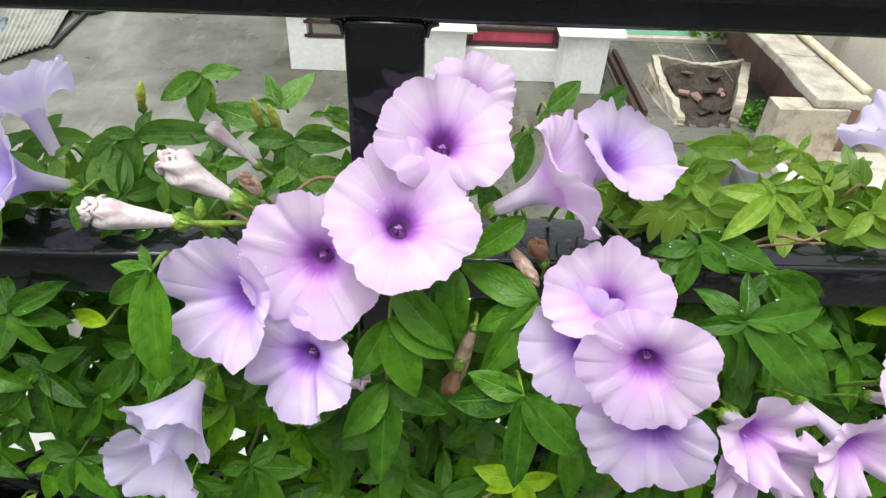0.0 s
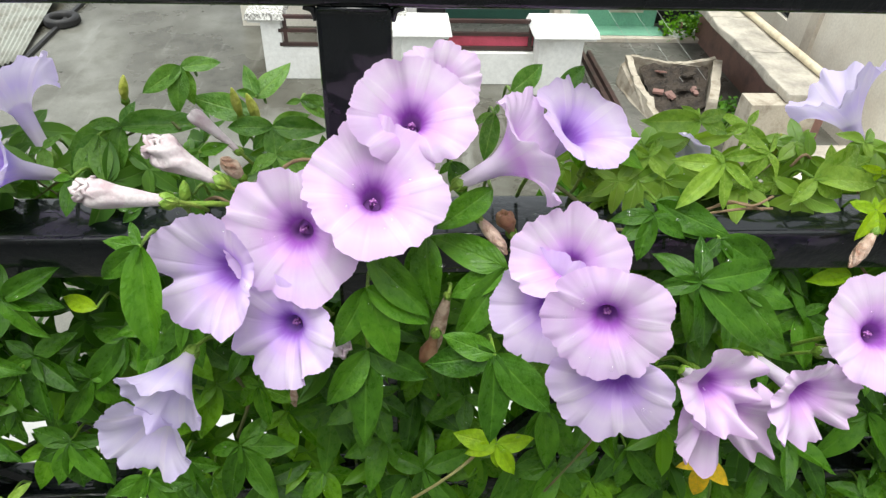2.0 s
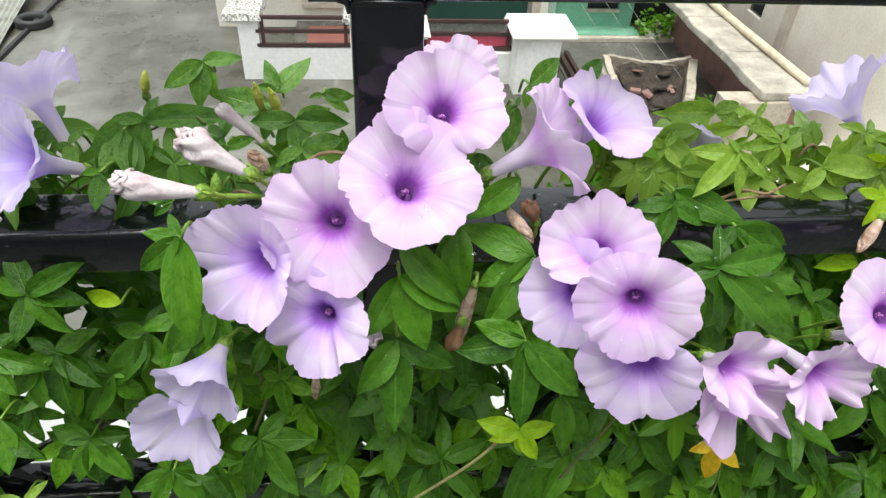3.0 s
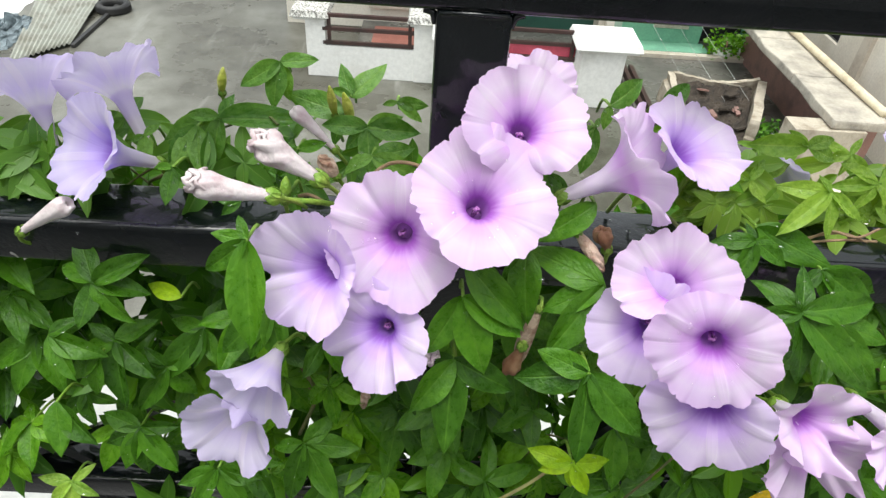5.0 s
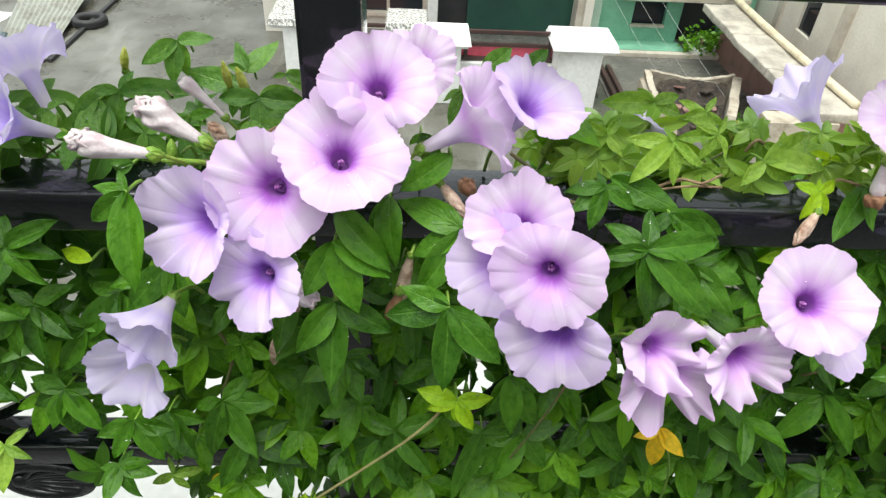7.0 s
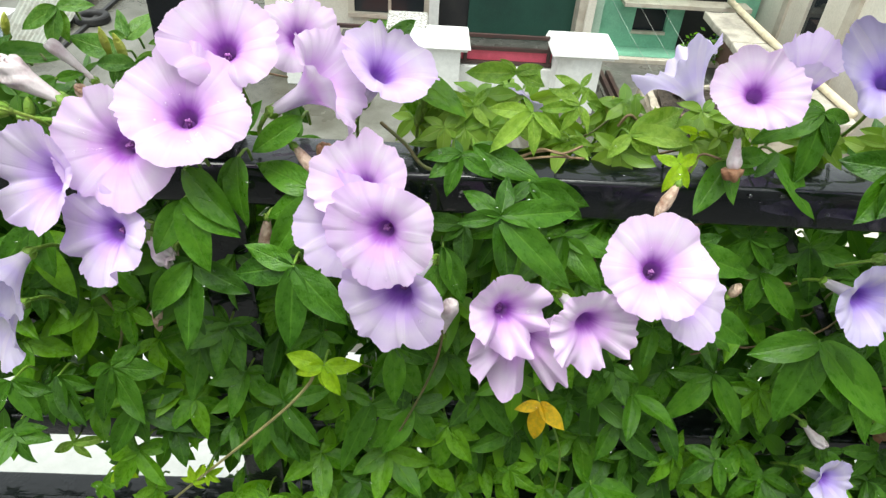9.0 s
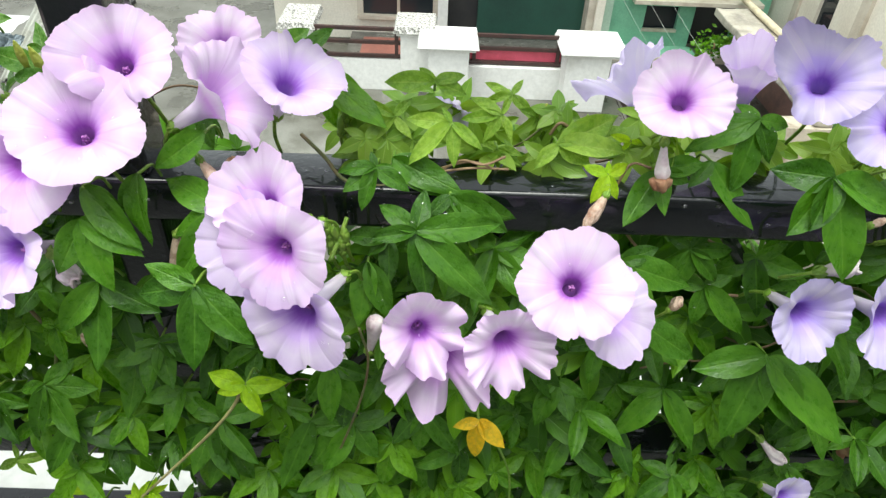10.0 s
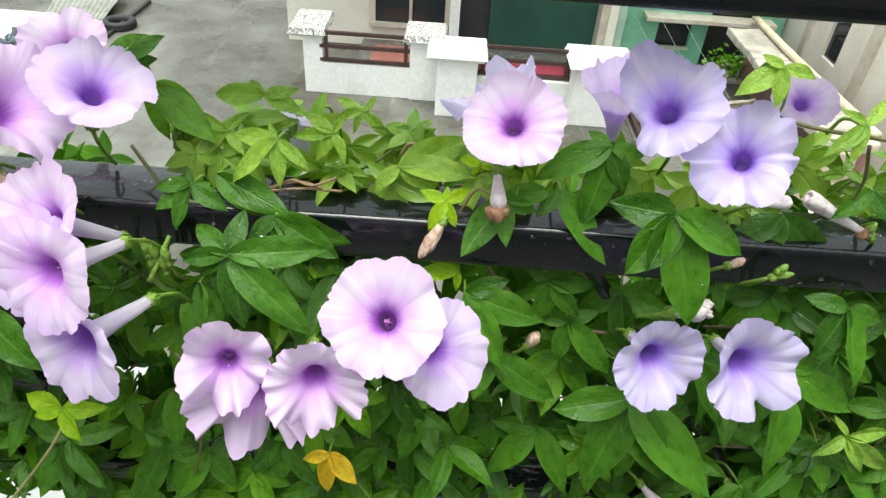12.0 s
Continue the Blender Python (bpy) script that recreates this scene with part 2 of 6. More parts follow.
LEAF = leaf_mat("leaf_green", (0.016, 0.066, 0.004), (0.088, 0.245, 0.013), (0.13, 0.29, 0.035), 0.36)
LEAF_PALE = leaf_mat("leaf_pale", (0.140, 0.295, 0.030), (0.310, 0.490, 0.065), (0.42, 0.56, 0.15), 0.28)
LEAF_FRESH = leaf_mat("leaf_fresh", (0.042, 0.160, 0.005), (0.160, 0.370, 0.012), (0.18, 0.36, 0.03), 0.34)
LEAF_MID = leaf_mat("leaf_mid", (0.060, 0.180, 0.026), (0.165, 0.345, 0.052), (0.27, 0.44, 0.11), 0.28)
LEAF_LIME = leaf_mat("leaf_lime", (0.26, 0.50, 0.010), (0.42, 0.64, 0.016), (0.48, 0.66, 0.06), 0.4, 0.4)
LEAF_YELLOW = leaf_mat("leaf_yellow", (0.72, 0.46, 0.012), (0.85, 0.60, 0.03), (0.75, 0.5, 0.06), 0.5, 0.3)
SEPAL = stained("sepal_green", (0.16, 0.30, 0.03), (0.28, 0.40, 0.06), 60, 300, 0.5)
BUD_YELLOW = stained("bud_yellow", (0.45, 0.50, 0.06), (0.60, 0.58, 0.18), 60, 300, 0.5)
STEM = stained("vine_stem", (0.14, 0.16, 0.05), (0.22, 0.13, 0.07), 40, 300, 0.6)
STEM_PALE = stained("pale_stem", (0.42, 0.40, 0.16), (0.34, 0.28, 0.12), 60, 300, 0.6)
STEM_TAN = stained("dry_stem", (0.33, 0.22, 0.12), (0.22, 0.14, 0.08), 60, 300, 0.7)
WILT = stained("wilted_petal", (0.66, 0.50, 0.38), (0.30, 0.16, 0.10), 130, 500, 0.7, 0.42, 0.62, 0.9, 0.0015)
BROWN = stained("dead_leaf", (0.26, 0.12, 0.06), (0.42, 0.26, 0.15), 60, 260, 0.7, 0.4, 0.65, 0.5, 0.001)
ANTHER = stained("anther", (0.36, 0.12, 0.40), (0.46, 0.20, 0.48), 300, 900, 0.6)
WHITEWASH = stained("whitewash", (0.80, 0.80, 0.77), (0.55, 0.53, 0.48), 1.1, 14, 0.85, 0.52, 0.8, 0.3, 0.01)
LEDGE_WHITE = stained("ledge_white", (0.46, 0.47, 0.45), (0.33, 0.33, 0.31), 3, 40, 0.8, 0.5, 0.75, 0.2, 0.004)
# unseen floor, kept dark so that the rail faces reflect little light
FLOOR_GREY = stained("floor_cement", (0.10, 0.10, 0.10), (0.06, 0.06, 0.06), 3, 60, 0.5)
# for the added walls: pale, to throw fill light onto the flowers
WALL_BOUNCE = stained("bounce_wall", (0.50, 0.49, 0.47), (0.40, 0.39, 0.37), 2, 30, 0.8)

# ---- mesh helpers ----
def mesh_of(name, verts, faces, material, uvs=None, smooth=True):
    me = bpy.data.meshes.new(name)
    me.from_pydata([tuple(v) for v in verts], [], faces)
    if uvs is not None:
        lay = me.uv_layers.new(name="UVMap")
        for lp in me.loops:
            lay.data[lp.index].uv = uvs[lp.vertex_index]
    for p in me.polygons:
        p.use_smooth = smooth
    me.materials.append(material)
    me.update()
    return me


def bm_mesh(name, bm, material, smooth=False):
    me = bpy.data.meshes.new(name)
    bmesh.ops.recalc_face_normals(bm, faces=bm.faces)
    bm.to_mesh(me)
    bm.free()
    for p in me.polygons:
        p.use_smooth = smooth
    me.materials.append(material)
    return me


def part(name, data, parent, label="", m=None):
    ob = new(name, data)
    ob.parent = parent
    if m is not None:
        ob.matrix_basis = m
    if label:
        tagged(ob, label)
    return ob


def box_bm(x0, x1, y0, y1, z0, z1, bevel=0.0, seg=2, bm=None):
    bm = bm or bmesh.new()
    r = bmesh.ops.create_cube(bm, size=1.0)
    for v in r["verts"]:
        v.co = Vector((x0 + (v.co.x + 0.5) * (x1 - x0), y0 + (v.co.y + 0.5) * (y1 - y0), z0 + (v.co.z + 0.5) * (z1 - z0)))
    if bevel:
        es = {e for v in r["verts"] for e in v.link_edges}
        bmesh.ops.bevel(bm, geom=list(es), offset=bevel, segments=seg, affect="EDGES", profile=0.6)
    return bm


def box(name, x0, x1, y0, y1, z0, z1, material, bevel=0.0, parent=None, label=""):
    me = bm_mesh(name, box_bm(x0, x1, y0, y1, z0, z1, bevel), material)
    if parent:
        return part(name, me, parent, label)
    return new(name, me)


def tube_bm(points, radii, sides=8, bm=None, cap=True):
    """A round tube along points."""
    bm = bm or bmesh.new()
    pts = [Vector(p) for p in points]
    if not hasattr(radii, "__len__"):
        radii = [radii] * len(pts)
    rings, side = [], None
    for i, p in enumerate(pts):
        d = (pts[min(i + 1, len(pts) - 1)] - pts[max(i - 1, 0)]).normalized()
        if side is None:
            side = d.orthogonal().normalized()
        side = (side - d * side.dot(d)).normalized()
        up = d.cross(side)
        rings.append([bm.verts.new(p + radii[i] * (side * math.cos(a) + up * math.sin(a))) for a in [2 * math.pi * k / sides for k in range(sides)]])
    for a, b in zip(rings, rings[1:]):
        for k in range(sides):
            bm.faces.new((a[k], a[(k + 1) % sides], b[(k + 1) % sides], b[k]))
    if cap:
        bm.faces.new(rings[0][::-1])
        bm.faces.new(rings[-1])
    return bm


def arc(points, n=10):
    """A smooth line through three or more points."""
    pts = [Vector(p) for p in points]
    pts = [2 * pts[0] - pts[1]] + pts + [2 * pts[-1] - pts[-2]]
    out = []
    for i in range(1, len(pts) - 2):
        a, b, c, d = pts[i - 1:i + 3]
        for k in range(n):
            t = k / n
            out.append(0.5 * (2 * b + (c - a) * t + (2 * a - 5 * b + 4 * c - d) * t * t + (3 * b - a - 3 * c + d) * t ** 3))
    return out + [pts[-2]]


# ---- the balcony: floor, ledge, and unseen pale walls added to bounce light ----
tagged(box("floor", -2.6, 3.2, -2.4, 0.02, -0.15, 0.0, FLOOR_GREY), "grey cement balcony floor", kind="structure")
tagged(box("ledge", -2.6, 3.2, 0.02, 0.76, -0.16, -0.02, LEDGE_WHITE, 0.01), "white painted concrete ledge outside the railing", kind="structure")
tagged(box("wall_south", -2.6, 3.2, -2.6, -2.4, -0.15, 2.7, WALL_BOUNCE), "unseen pale wall added behind the balcony to bounce light", kind="structure")
tagged(box("wall_west", -2.6, -2.4, -2.4, 0.06, 0.0, 2.7, WALL_BOUNCE), "unseen pale side wall added to close the balcony and bounce light", kind="structure")
tagged(box("wall_east", 3.0, 3.2, -2.4, 0.06, 0.0, 2.7, WALL_BOUNCE), "unseen pale side wall added to close the balcony and bounce light", kind="structure")
tagged(box("wall_below", -2.6, 3.2, -2.4, 0.60, -4.0, -0.16, WHITEWASH), "whitewashed front wall under the balcony", kind="structure")

# ---- railing ----
railing = tagged(new("balcony_railing"), "black gloss painted steel tube railing, wet, with painted pale glints", "railing")


def worn_rail(name, x0, x1, y0, y1, z0, z1, seed):
    """A square tube with rounded edges, dents and thick paint, along x."""
    rnd = random.Random(seed)
    n, prof = 120, []
    r = 0.004
    for cx, cy, a0 in ((y1 - r, z1 - r, 0), (y0 + r, z1 - r, 90), (y0 + r, z0 + r, 180), (y1 - r, z0 + r, 270)):
        for k in range(4):
            a = radians(a0 + 30 * k)
            prof.append((cx + r * math.cos(a), cy + r * math.sin(a)))
    verts, faces, m = [], [], len(prof)
    dents = [(rnd.uniform(x0, x1), rnd.uniform(0.01, 0.03), rnd.uniform(0.0006, 0.0016)) for _ in range(26)]
    for i in range(n + 1):
        x = x0 + (x1 - x0) * i / n
        for y, z in prof:
            w = 0.0007 * noise.noise((x * 9 + seed, y * 40, z * 40))
            dz = sum(-a * math.exp(-((x - c) / s) ** 2) for c, s, a in dents) if z > (z0 + z1) / 2 else 0
            verts.append((x, y + w, z + w + dz))
    for i in range(n):
        for k in range(m):
            a, b = i * m + k, i * m + (k + 1) % m
            faces.append((a, b, b + m, a + m))
    faces += [tuple(range(m))[::-1], tuple(n * m + k for k in range(m))]
    return part(name, mesh_of(name, verts, faces, IRON), railing)


worn_rail("top_rail", -2.4, 3.0, 0.0, 0.05, 1.1455, 1.190, 3)
middle_rail = worn_rail("middle_rail", -2.4, 3.0, -0.0055, 0.042, 0.965, 1.0, 5)
worn_rail("lower_rail", -2.4, 3.0, -0.0055, 0.034, 0.672, 0.702, 7)
worn_rail("bottom_rail", -2.4, 3.0, -0.0055, 0.042, 0.503, 0.534, 9)
bm = box_bm(-0.04, 0.0, 0.0, 0.040, 1.0, 1.146, 0.003)
post = part("post", bm_mesh("post", bm, IRON), railing)
bm = box_bm(-0.04, 0.0, -0.001, 0.040, 0.533, 0.966, 0.003)
part("post", bm_mesh("post", bm, IRON), railing)
bm = box_bm(-0.04, 0.0, -0.001, 0.040, 0.0, 0.504, 0.003)
part("post", bm_mesh("post", bm, IRON), railing)
# weld beads where post and top rail meet
bm = bmesh.new()
for x, sx in ((-0.04, -1), (0.0, 1)):
    tube_bm(arc([(x + sx * 0.006, 0.006, 1.1450), (x + sx * 0.0015, 0.005, 1.1435), (x, 0.006, 1.138)]), 0.0022, 6, bm)
tube_bm([(-0.038, 0.0, 1.1455), (-0.02, -0.001, 1.146), (-0.002, 0.0, 1.1455)], 0.0012, 6, bm)
part("weld_bead", bm_mesh("weld_bead", bm, IRON, True), post)
# slender bars and cast scrolls
for a, b in (((-0.40, 0.70), (-0.20, 0.824)), ((-0.42, 0.775), (-0.34, 0.70)), ((0.06, 0.70), (0.26, 0.965)), ((0.62, 0.70), (0.42, 0.965))):
    bar = [(a[0], 0.015, a[1]), ((a[0] + b[0]) / 2, 0.015, (a[1] + b[1]) / 2), (b[0], 0.015, b[1])]
    part("diagonal_bar", bm_mesh("diagonal_bar", tube_bm(bar, 0.006, 6), IRON), railing)


def scroll(x, z):
    """A cast oval with ribs that fan out from one end and leave petal-shaped gaps."""
    ring = [(x + 0.043 * math.cos(a), 0.018, z + 0.027 * math.sin(a)) for a in [2 * math.pi * k / 32 for k in range(33)]]
    oval = part("scroll", bm_mesh("scroll", tube_bm(ring, 0.0075, 8), IRON, True), railing, "black cast iron scroll")
    root = (x - 0.030, 0.018, z - 0.002)
    for a in (-75, -42, -14, 14, 42, 75):
        q = radians(a)
        end = (x + 0.040 * math.cos(q), 0.018, z + 0.025 * math.sin(q))
        mid = ((root[0] + end[0]) / 2, 0.018, (root[2] + end[2]) / 2 + 0.006 * math.sin(q))
        pts = arc([root, mid, end], 8)
        radii = [0.0062 - 0.0030 * math.sin(math.pi * i / (len(pts) - 1)) for i in range(len(pts))]
        part("scroll_rib", bm_mesh("scroll_rib", tube_bm(pts, radii, 8), IRON, True), oval)
    bm = bmesh.new()
    bmesh.ops.create_icosphere(bm, subdivisions=2, radius=0.012, matrix=Matrix.Translation(root) @ Matrix.Diagonal((1, 0.7, 1, 1)))
    part("boss", bm_mesh("boss", bm, IRON, True), oval)


scroll(-0.35, 0.612)

# ---- materials of the street ----
def wet_street():
    m, n, l, b = mat("wet_street", (0.2, 0.2, 0.19), 0.3)
    big = noise_tex(n, l, 0.45, 6, 0.6)
    mid = noise_tex(n, l, 2.2, 6, 0.65)
    fine = noise_tex(n, l, 45, 3)
    # dark wet patches; the light end of the ramp paints wet sheen
    r = ramp(n, [(0.34, (0.056, 0.052, 0.037)), (0.48, (0.105, 0.102, 0.083)), (0.64, (0.205, 0.205, 0.182))])
    l.new(big.outputs["Fac"], r.inputs[0])
    g = ramp(n, [(0.36, (0.70, 0.69, 0.64)), (0.50, (0.92, 0.92, 0.90)), (0.68, (1.06,) * 3)])
    l.new(mid.outputs["Fac"], g.inputs[0])
    f = ramp(n, [(0.3, (0.8,) * 3), (0.7, (1.1,) * 3)])
    l.new(fine.outputs["Fac"], f.inputs[0])
    # pale streaks: sheen of the wet cement put into the colour
    sheen_streak = noise_tex(n, l, 1.0, 4, 0.6, stretch=(2.6, 0.30, 1.0))
    st = ramp(n, [(0.60, (0, 0, 0)), (0.72, (0.55,) * 3)])
    l.new(sheen_streak.outputs["Fac"], st.inputs[0])
    c = mix(n, l, 1.0, mix(n, l, 1.0, r.outputs[0], g.outputs[0], "MULTIPLY"), f.outputs[0], "MULTIPLY")
    c = mix(n, l, st.outputs[0], c, (0.30, 0.30, 0.275))
    l.new(c, b.inputs["Base Color"])
    w = ramp(n, [(0.36, (0.16,) * 3), (0.62, (0.42,) * 3)])
    l.new(big.outputs["Fac"], w.inputs[0])
    l.new(w.outputs[0], b.inputs["Roughness"])
    bump(n, l, b, fine.outputs["Fac"], 0.25, 0.01)
    return m


def mouldy_cap():
    m, n, l, b = mat("mouldy_cap", (0.8, 0.8, 0.78), 0.85)
    big = noise_tex(n, l, 24, 7, 0.75)
    r = ramp(n, [(0.42, (0.72, 0.72, 0.68)), (0.50, (0.42, 0.41, 0.38)), (0.58, (0.10, 0.10, 0.09))])
    l.new(big.outputs["Fac"], r.inputs[0])
    l.new(r.outputs[0], b.inputs["Base Color"])
    bump(n, l, b, big.outputs["Fac"], 0.4, 0.02)
    return m


STREET = wet_street()
CAP_MOULDY = mouldy_cap()
CAP_WHITE = stained("cap_white", (0.82, 0.82, 0.80), (0.60, 0.60, 0.58), 6, 40, 0.8, 0.55, 0.8)
RAIL_BROWN = stained("maroon_iron", (0.060, 0.030, 0.026), (0.040, 0.026, 0.024), 5, 60, 0.5)
RED = stained("red_panel", (0.80, 0.13, 0.20), (0.68, 0.10, 0.15), 4, 50, 0.5)
GREEN_DARK = stained("dark_green_boarding", (0.022, 0.085, 0.06), (0.016, 0.06, 0.045), 1.2, 30, 0.5)
GREEN_MINT = stained("mint_paint", (0.25, 0.55, 0.38), (0.18, 0.42, 0.29), 1.4, 30, 0.75)
GREEN_PALE = stained("pale_mint_paint", (0.42, 0.58, 0.46), (0.34, 0.48, 0.38), 1.4, 30, 0.75)
CREAM = stained("cream_wall", (0.80, 0.76, 0.66), (0.70, 0.65, 0.55), 0.9, 25, 0.8)
CREAM_WORN = stained("worn_cream", (0.66, 0.61, 0.53), (0.36, 0.32, 0.27), 4, 25, 0.85, 0.5, 0.72, 0.5, 0.02)
BIN_CREAM = stained("dirty_cream", (0.46, 0.41, 0.33), (0.22, 0.18, 0.13), 4, 25, 0.85, 0.46, 0.68, 0.5, 0.02)
COPING = stained("weathered_coping", (0.50, 0.46, 0.39), (0.25, 0.23, 0.20), 2.2, 25, 0.85, 0.42, 0.70, 0.5, 0.02)
PLINTH = stained("maroon_plinth", (0.27, 0.15, 0.125), (0.18, 0.11, 0.095), 3, 30, 0.7)
# near-black sheets in the doorways: indoor shade put into the colour
DOORWAY_SHADE = stained("doorway_shade", (0.025, 0.025, 0.027), (0.04, 0.038, 0.036), 2, 30, 0.7)
BAMBOO = stained("pale_pole", (0.70, 0.62, 0.45), (0.55, 0.46, 0.32), 6, 60, 0.6)
TIN = stained("corrugated_tin", (0.30, 0.31, 0.27), (0.20, 0.195, 0.16), 2.5, 50, 0.5, rough_var=(0.4, 0.7))
RUBBER = stained("tyre_rubber", (0.02, 0.02, 0.021), (0.035, 0.034, 0.032), 9, 120, 0.6)
TILE_RED = stained("porch_tile", (0.33, 0.13, 0.10), (0.24, 0.10, 0.08), 2, 30, 0.5)
FRAME_CREAM = stained("frame_cream", (0.60, 0.55, 0.46), (0.48, 0.42, 0.34), 4, 60, 0.6)
WET_YARD = stained("yard_cement", (0.15, 0.145, 0.13), (0.09, 0.09, 0.08), 1.5, 30, 0.45, rough_var=(0.25, 0.6))
RUBBISH = stained("rubbish", (0.070, 0.054, 0.040), (0.030, 0.024, 0.020), 6, 40, 0.8, bumpy=1.0, dist=0.05)
SKYFAR = stained("far_wall", (0.66, 0.67, 0.66), (0.58, 0.58, 0.57), 0.4, 8, 0.85)
glass, gn, gl, gb = mat("window_glass", (0.02, 0.025, 0.03), 0.06)
gb.inputs["Specular IOR Level"].default_value = 0.6

G = -4.0
# ground: one sheet to the horizon
tagged(box("ground", -400, 400, -60, 700, G - 0.3, G, STREET), "wet grey concrete street with stains and puddles", kind="structure")


def wall_piece(name, x0, x1, y0, y1, z0, z1, material, label):
    return tagged(box(name, x0, x1, y0, y1, z0, z1, material, 0.012), label, kind="structure")


def pillar(x0, x1, y0, y1, cx0, cx1, cy0, cy1, ztop, cap_mat, label, capz=0.11):
    p = tagged(new("gate_pillar"), label, "pillar", "street wall pillars")
    p.location = ((x0 + x1) / 2, (y0 + y1) / 2, G)
    inv = Matrix.Translation(-p.location)
    part("shaft", bm_mesh("shaft", box_bm(x0, x1, y0, y1, G, ztop + 0.002, 0.015), WHITEWASH), p, "", inv)
    bm = box_bm(cx0 + 0.05, cx1 - 0.05, cy0 + 0.05, cy1 - 0.05, ztop - 0.05, ztop, 0.008)
    part("neck", bm_mesh("neck", bm, WHITEWASH), p, "", inv)
    bm = box_bm(cx0, cx1, cy0, cy1, ztop, ztop + capz, 0.012)
    for v in bm.verts:
        if v.co.z > ztop + capz * 0.6:
            v.co.x += 0.03 * (1 if v.co.x < (cx0 + cx1) / 2 else -1)
            v.co.y += 0.03 * (1 if v.co.y < (cy0 + cy1) / 2 else -1)
    part("cap", bm_mesh("cap", bm, cap_mat), p, "", inv)
    return p


wall_piece("wall_street_a", -1.945, -0.405, 10.78, 11.0, G, -3.42, WHITEWASH, "low whitewashed street wall")
pillar(-2.27, -1.93, 10.78, 11.3, -2.52, -1.86, 10.72, 11.75, -2.95, CAP_MOULDY, "white pillar with a black-mouldy flat cap")
pillar(-0.42, 0.085, 10.74, 11.2, -0.54, 0.20, 10.68, 11.5, -2.94, CAP_MOULDY, "white pillar with a mould-spotted cap")
pillar(0.07, 0.74, 10.19, 10.75, -0.11, 0.90, 10.10, 10.92, -2.95, CAP_WHITE, "wide whitewashed pillar with a flat white cap")
pillar(2.36, 3.10, 10.19, 10.75, 2.24, 3.34, 10.10, 11.02, -2.97, CAP_WHITE, "wide whitewashed pillar with a clean white cap")
wall_piece("wall_street_b", 0.725, 2.375, 10.60, 10.85, G, -3.42, WHITEWASH, "low whitewashed street wall between pillars")


def street_rail(x0, x1, y, z0, z1, mids, label):
    r = tagged(new("street_railing"), label, "railing", "street wall railings")
    r.location = ((x0 + x1) / 2, y, z0)
    inv = Matrix.Translation(-r.location)
    t = 0.030
    for z in (z0, *mids, z1):
        part("bar", bm_mesh("bar", box_bm(x0 - 0.06, x1 + 0.06, y - t, y + t, z - t, z + t, 0.004), RAIL_BROWN), r, "", inv)
    for x in (x0 + 0.05, x1 - 0.05):
        part("upright", bm_mesh("upright", box_bm(x - t, x + t, y - t - 0.003, y + t + 0.003, z0, z1, 0.004), RAIL_BROWN), r, "", inv)
    return r


street_rail(-1.92, -0.44, 10.80, -3.37, -2.90, (-3.13,), "maroon iron railing on the low street wall")
street_rail(0.80, 2.34, 10.70, -3.37, -2.90, (-3.12,), "maroon iron railing with a red panel behind")
tagged(box("red_board", 0.78, 2.36, 10.745, 10.79, -3.36, -3.12, RED, 0.004), "bright red board fixed behind the railing", "board")
tagged(box("porch_wall", 0.82, 2.30, 10.80, 10.845, -3.42, -3.36, WHITEWASH), "white top of the wall", kind="structure")

# dark green house with a porch
house = tagged(new("green_house"), "single storey house with dark green boarding and cream frames", "house")
house.location = (0.5, 13.2, G)
HI = Matrix.Translation(-house.location)


def hp(name, x0, x1, y0, y1, z0, z1, material, label="", bevel=0.006, parent=None):
    return part(name, bm_mesh(name, box_bm(x0, x1, y0, y1, z0, z1, bevel), material), parent or house, label, HI if parent is None else None)


hp("porch_floor", -1.55, 3.4, 11.1, 13.2, G, -3.86, WET_YARD, "wet cement porch floor")
hp("tiled_floor", -1.28, -0.28, 11.2, 12.9, -3.86, -3.85, TILE_RED, "red-brown tiled porch floor")
hp("wall", -3.1, -1.35, 13.2, 13.4, G, -0.9, CREAM, "cream wall")
hp("wall", -1.35, 0.16, 13.2, 13.4, G, -3.55, CREAM, "cream wall under the window")
hp("window_sill", -1.42, 0.18, 13.08, 13.22, -3.56, -3.48, FRAME_CREAM)
hp("window_frame", -1.42, -1.30, 13.14, 13.26, -3.48, -1.6, FRAME_CREAM)
hp("window_frame", 0.10, 0.20, 13.14, 13.26, -3.48, -1.6, FRAME_CREAM)
hp("window_frame", -0.62, -0.56, 13.15, 13.25, -3.48, -1.6, FRAME_CREAM)
hp("pane", -1.30, -0.62, 13.2, 13.22, -3.48, -1.6, glass, "dark window glass", 0)
hp("pane", -0.56, 0.10, 13.2, 13.22, -3.48, -1.6, glass, "dark window glass", 0)
hp("column", 0.20, 0.40, 12.9, 13.3, -3.86, -0.9, WHITEWASH, "white porch column")
hp("door", 0.42, 1.0, 13.2, 13.26, -3.86, -1.7, DOORWAY_SHADE, "open doorway, its shade a near-black sheet")
hp("boarding", 1.0, 3.12, 13.1, 13.3, -3.86, -1.2, GREEN_DARK, "dark green painted boarding")
hp("corner_post", 3.12, 3.26, 12.7, 13.3, -3.86, -1.2, FRAME_CREAM, "cream corner post")
hp("side_panel", 3.26, 3.42, 12.6, 13.5, G, -1.0, CREAM, "cream side wall")
hp("lintel", -1.45, 3.3, 13.05, 13.42, -1.6, -0.9, CREAM, "cream lintel")
hp("roof", -3.4, 3.6, 12.2, 18.0, -0.9, -0.75, TIN, "grey tin roof")
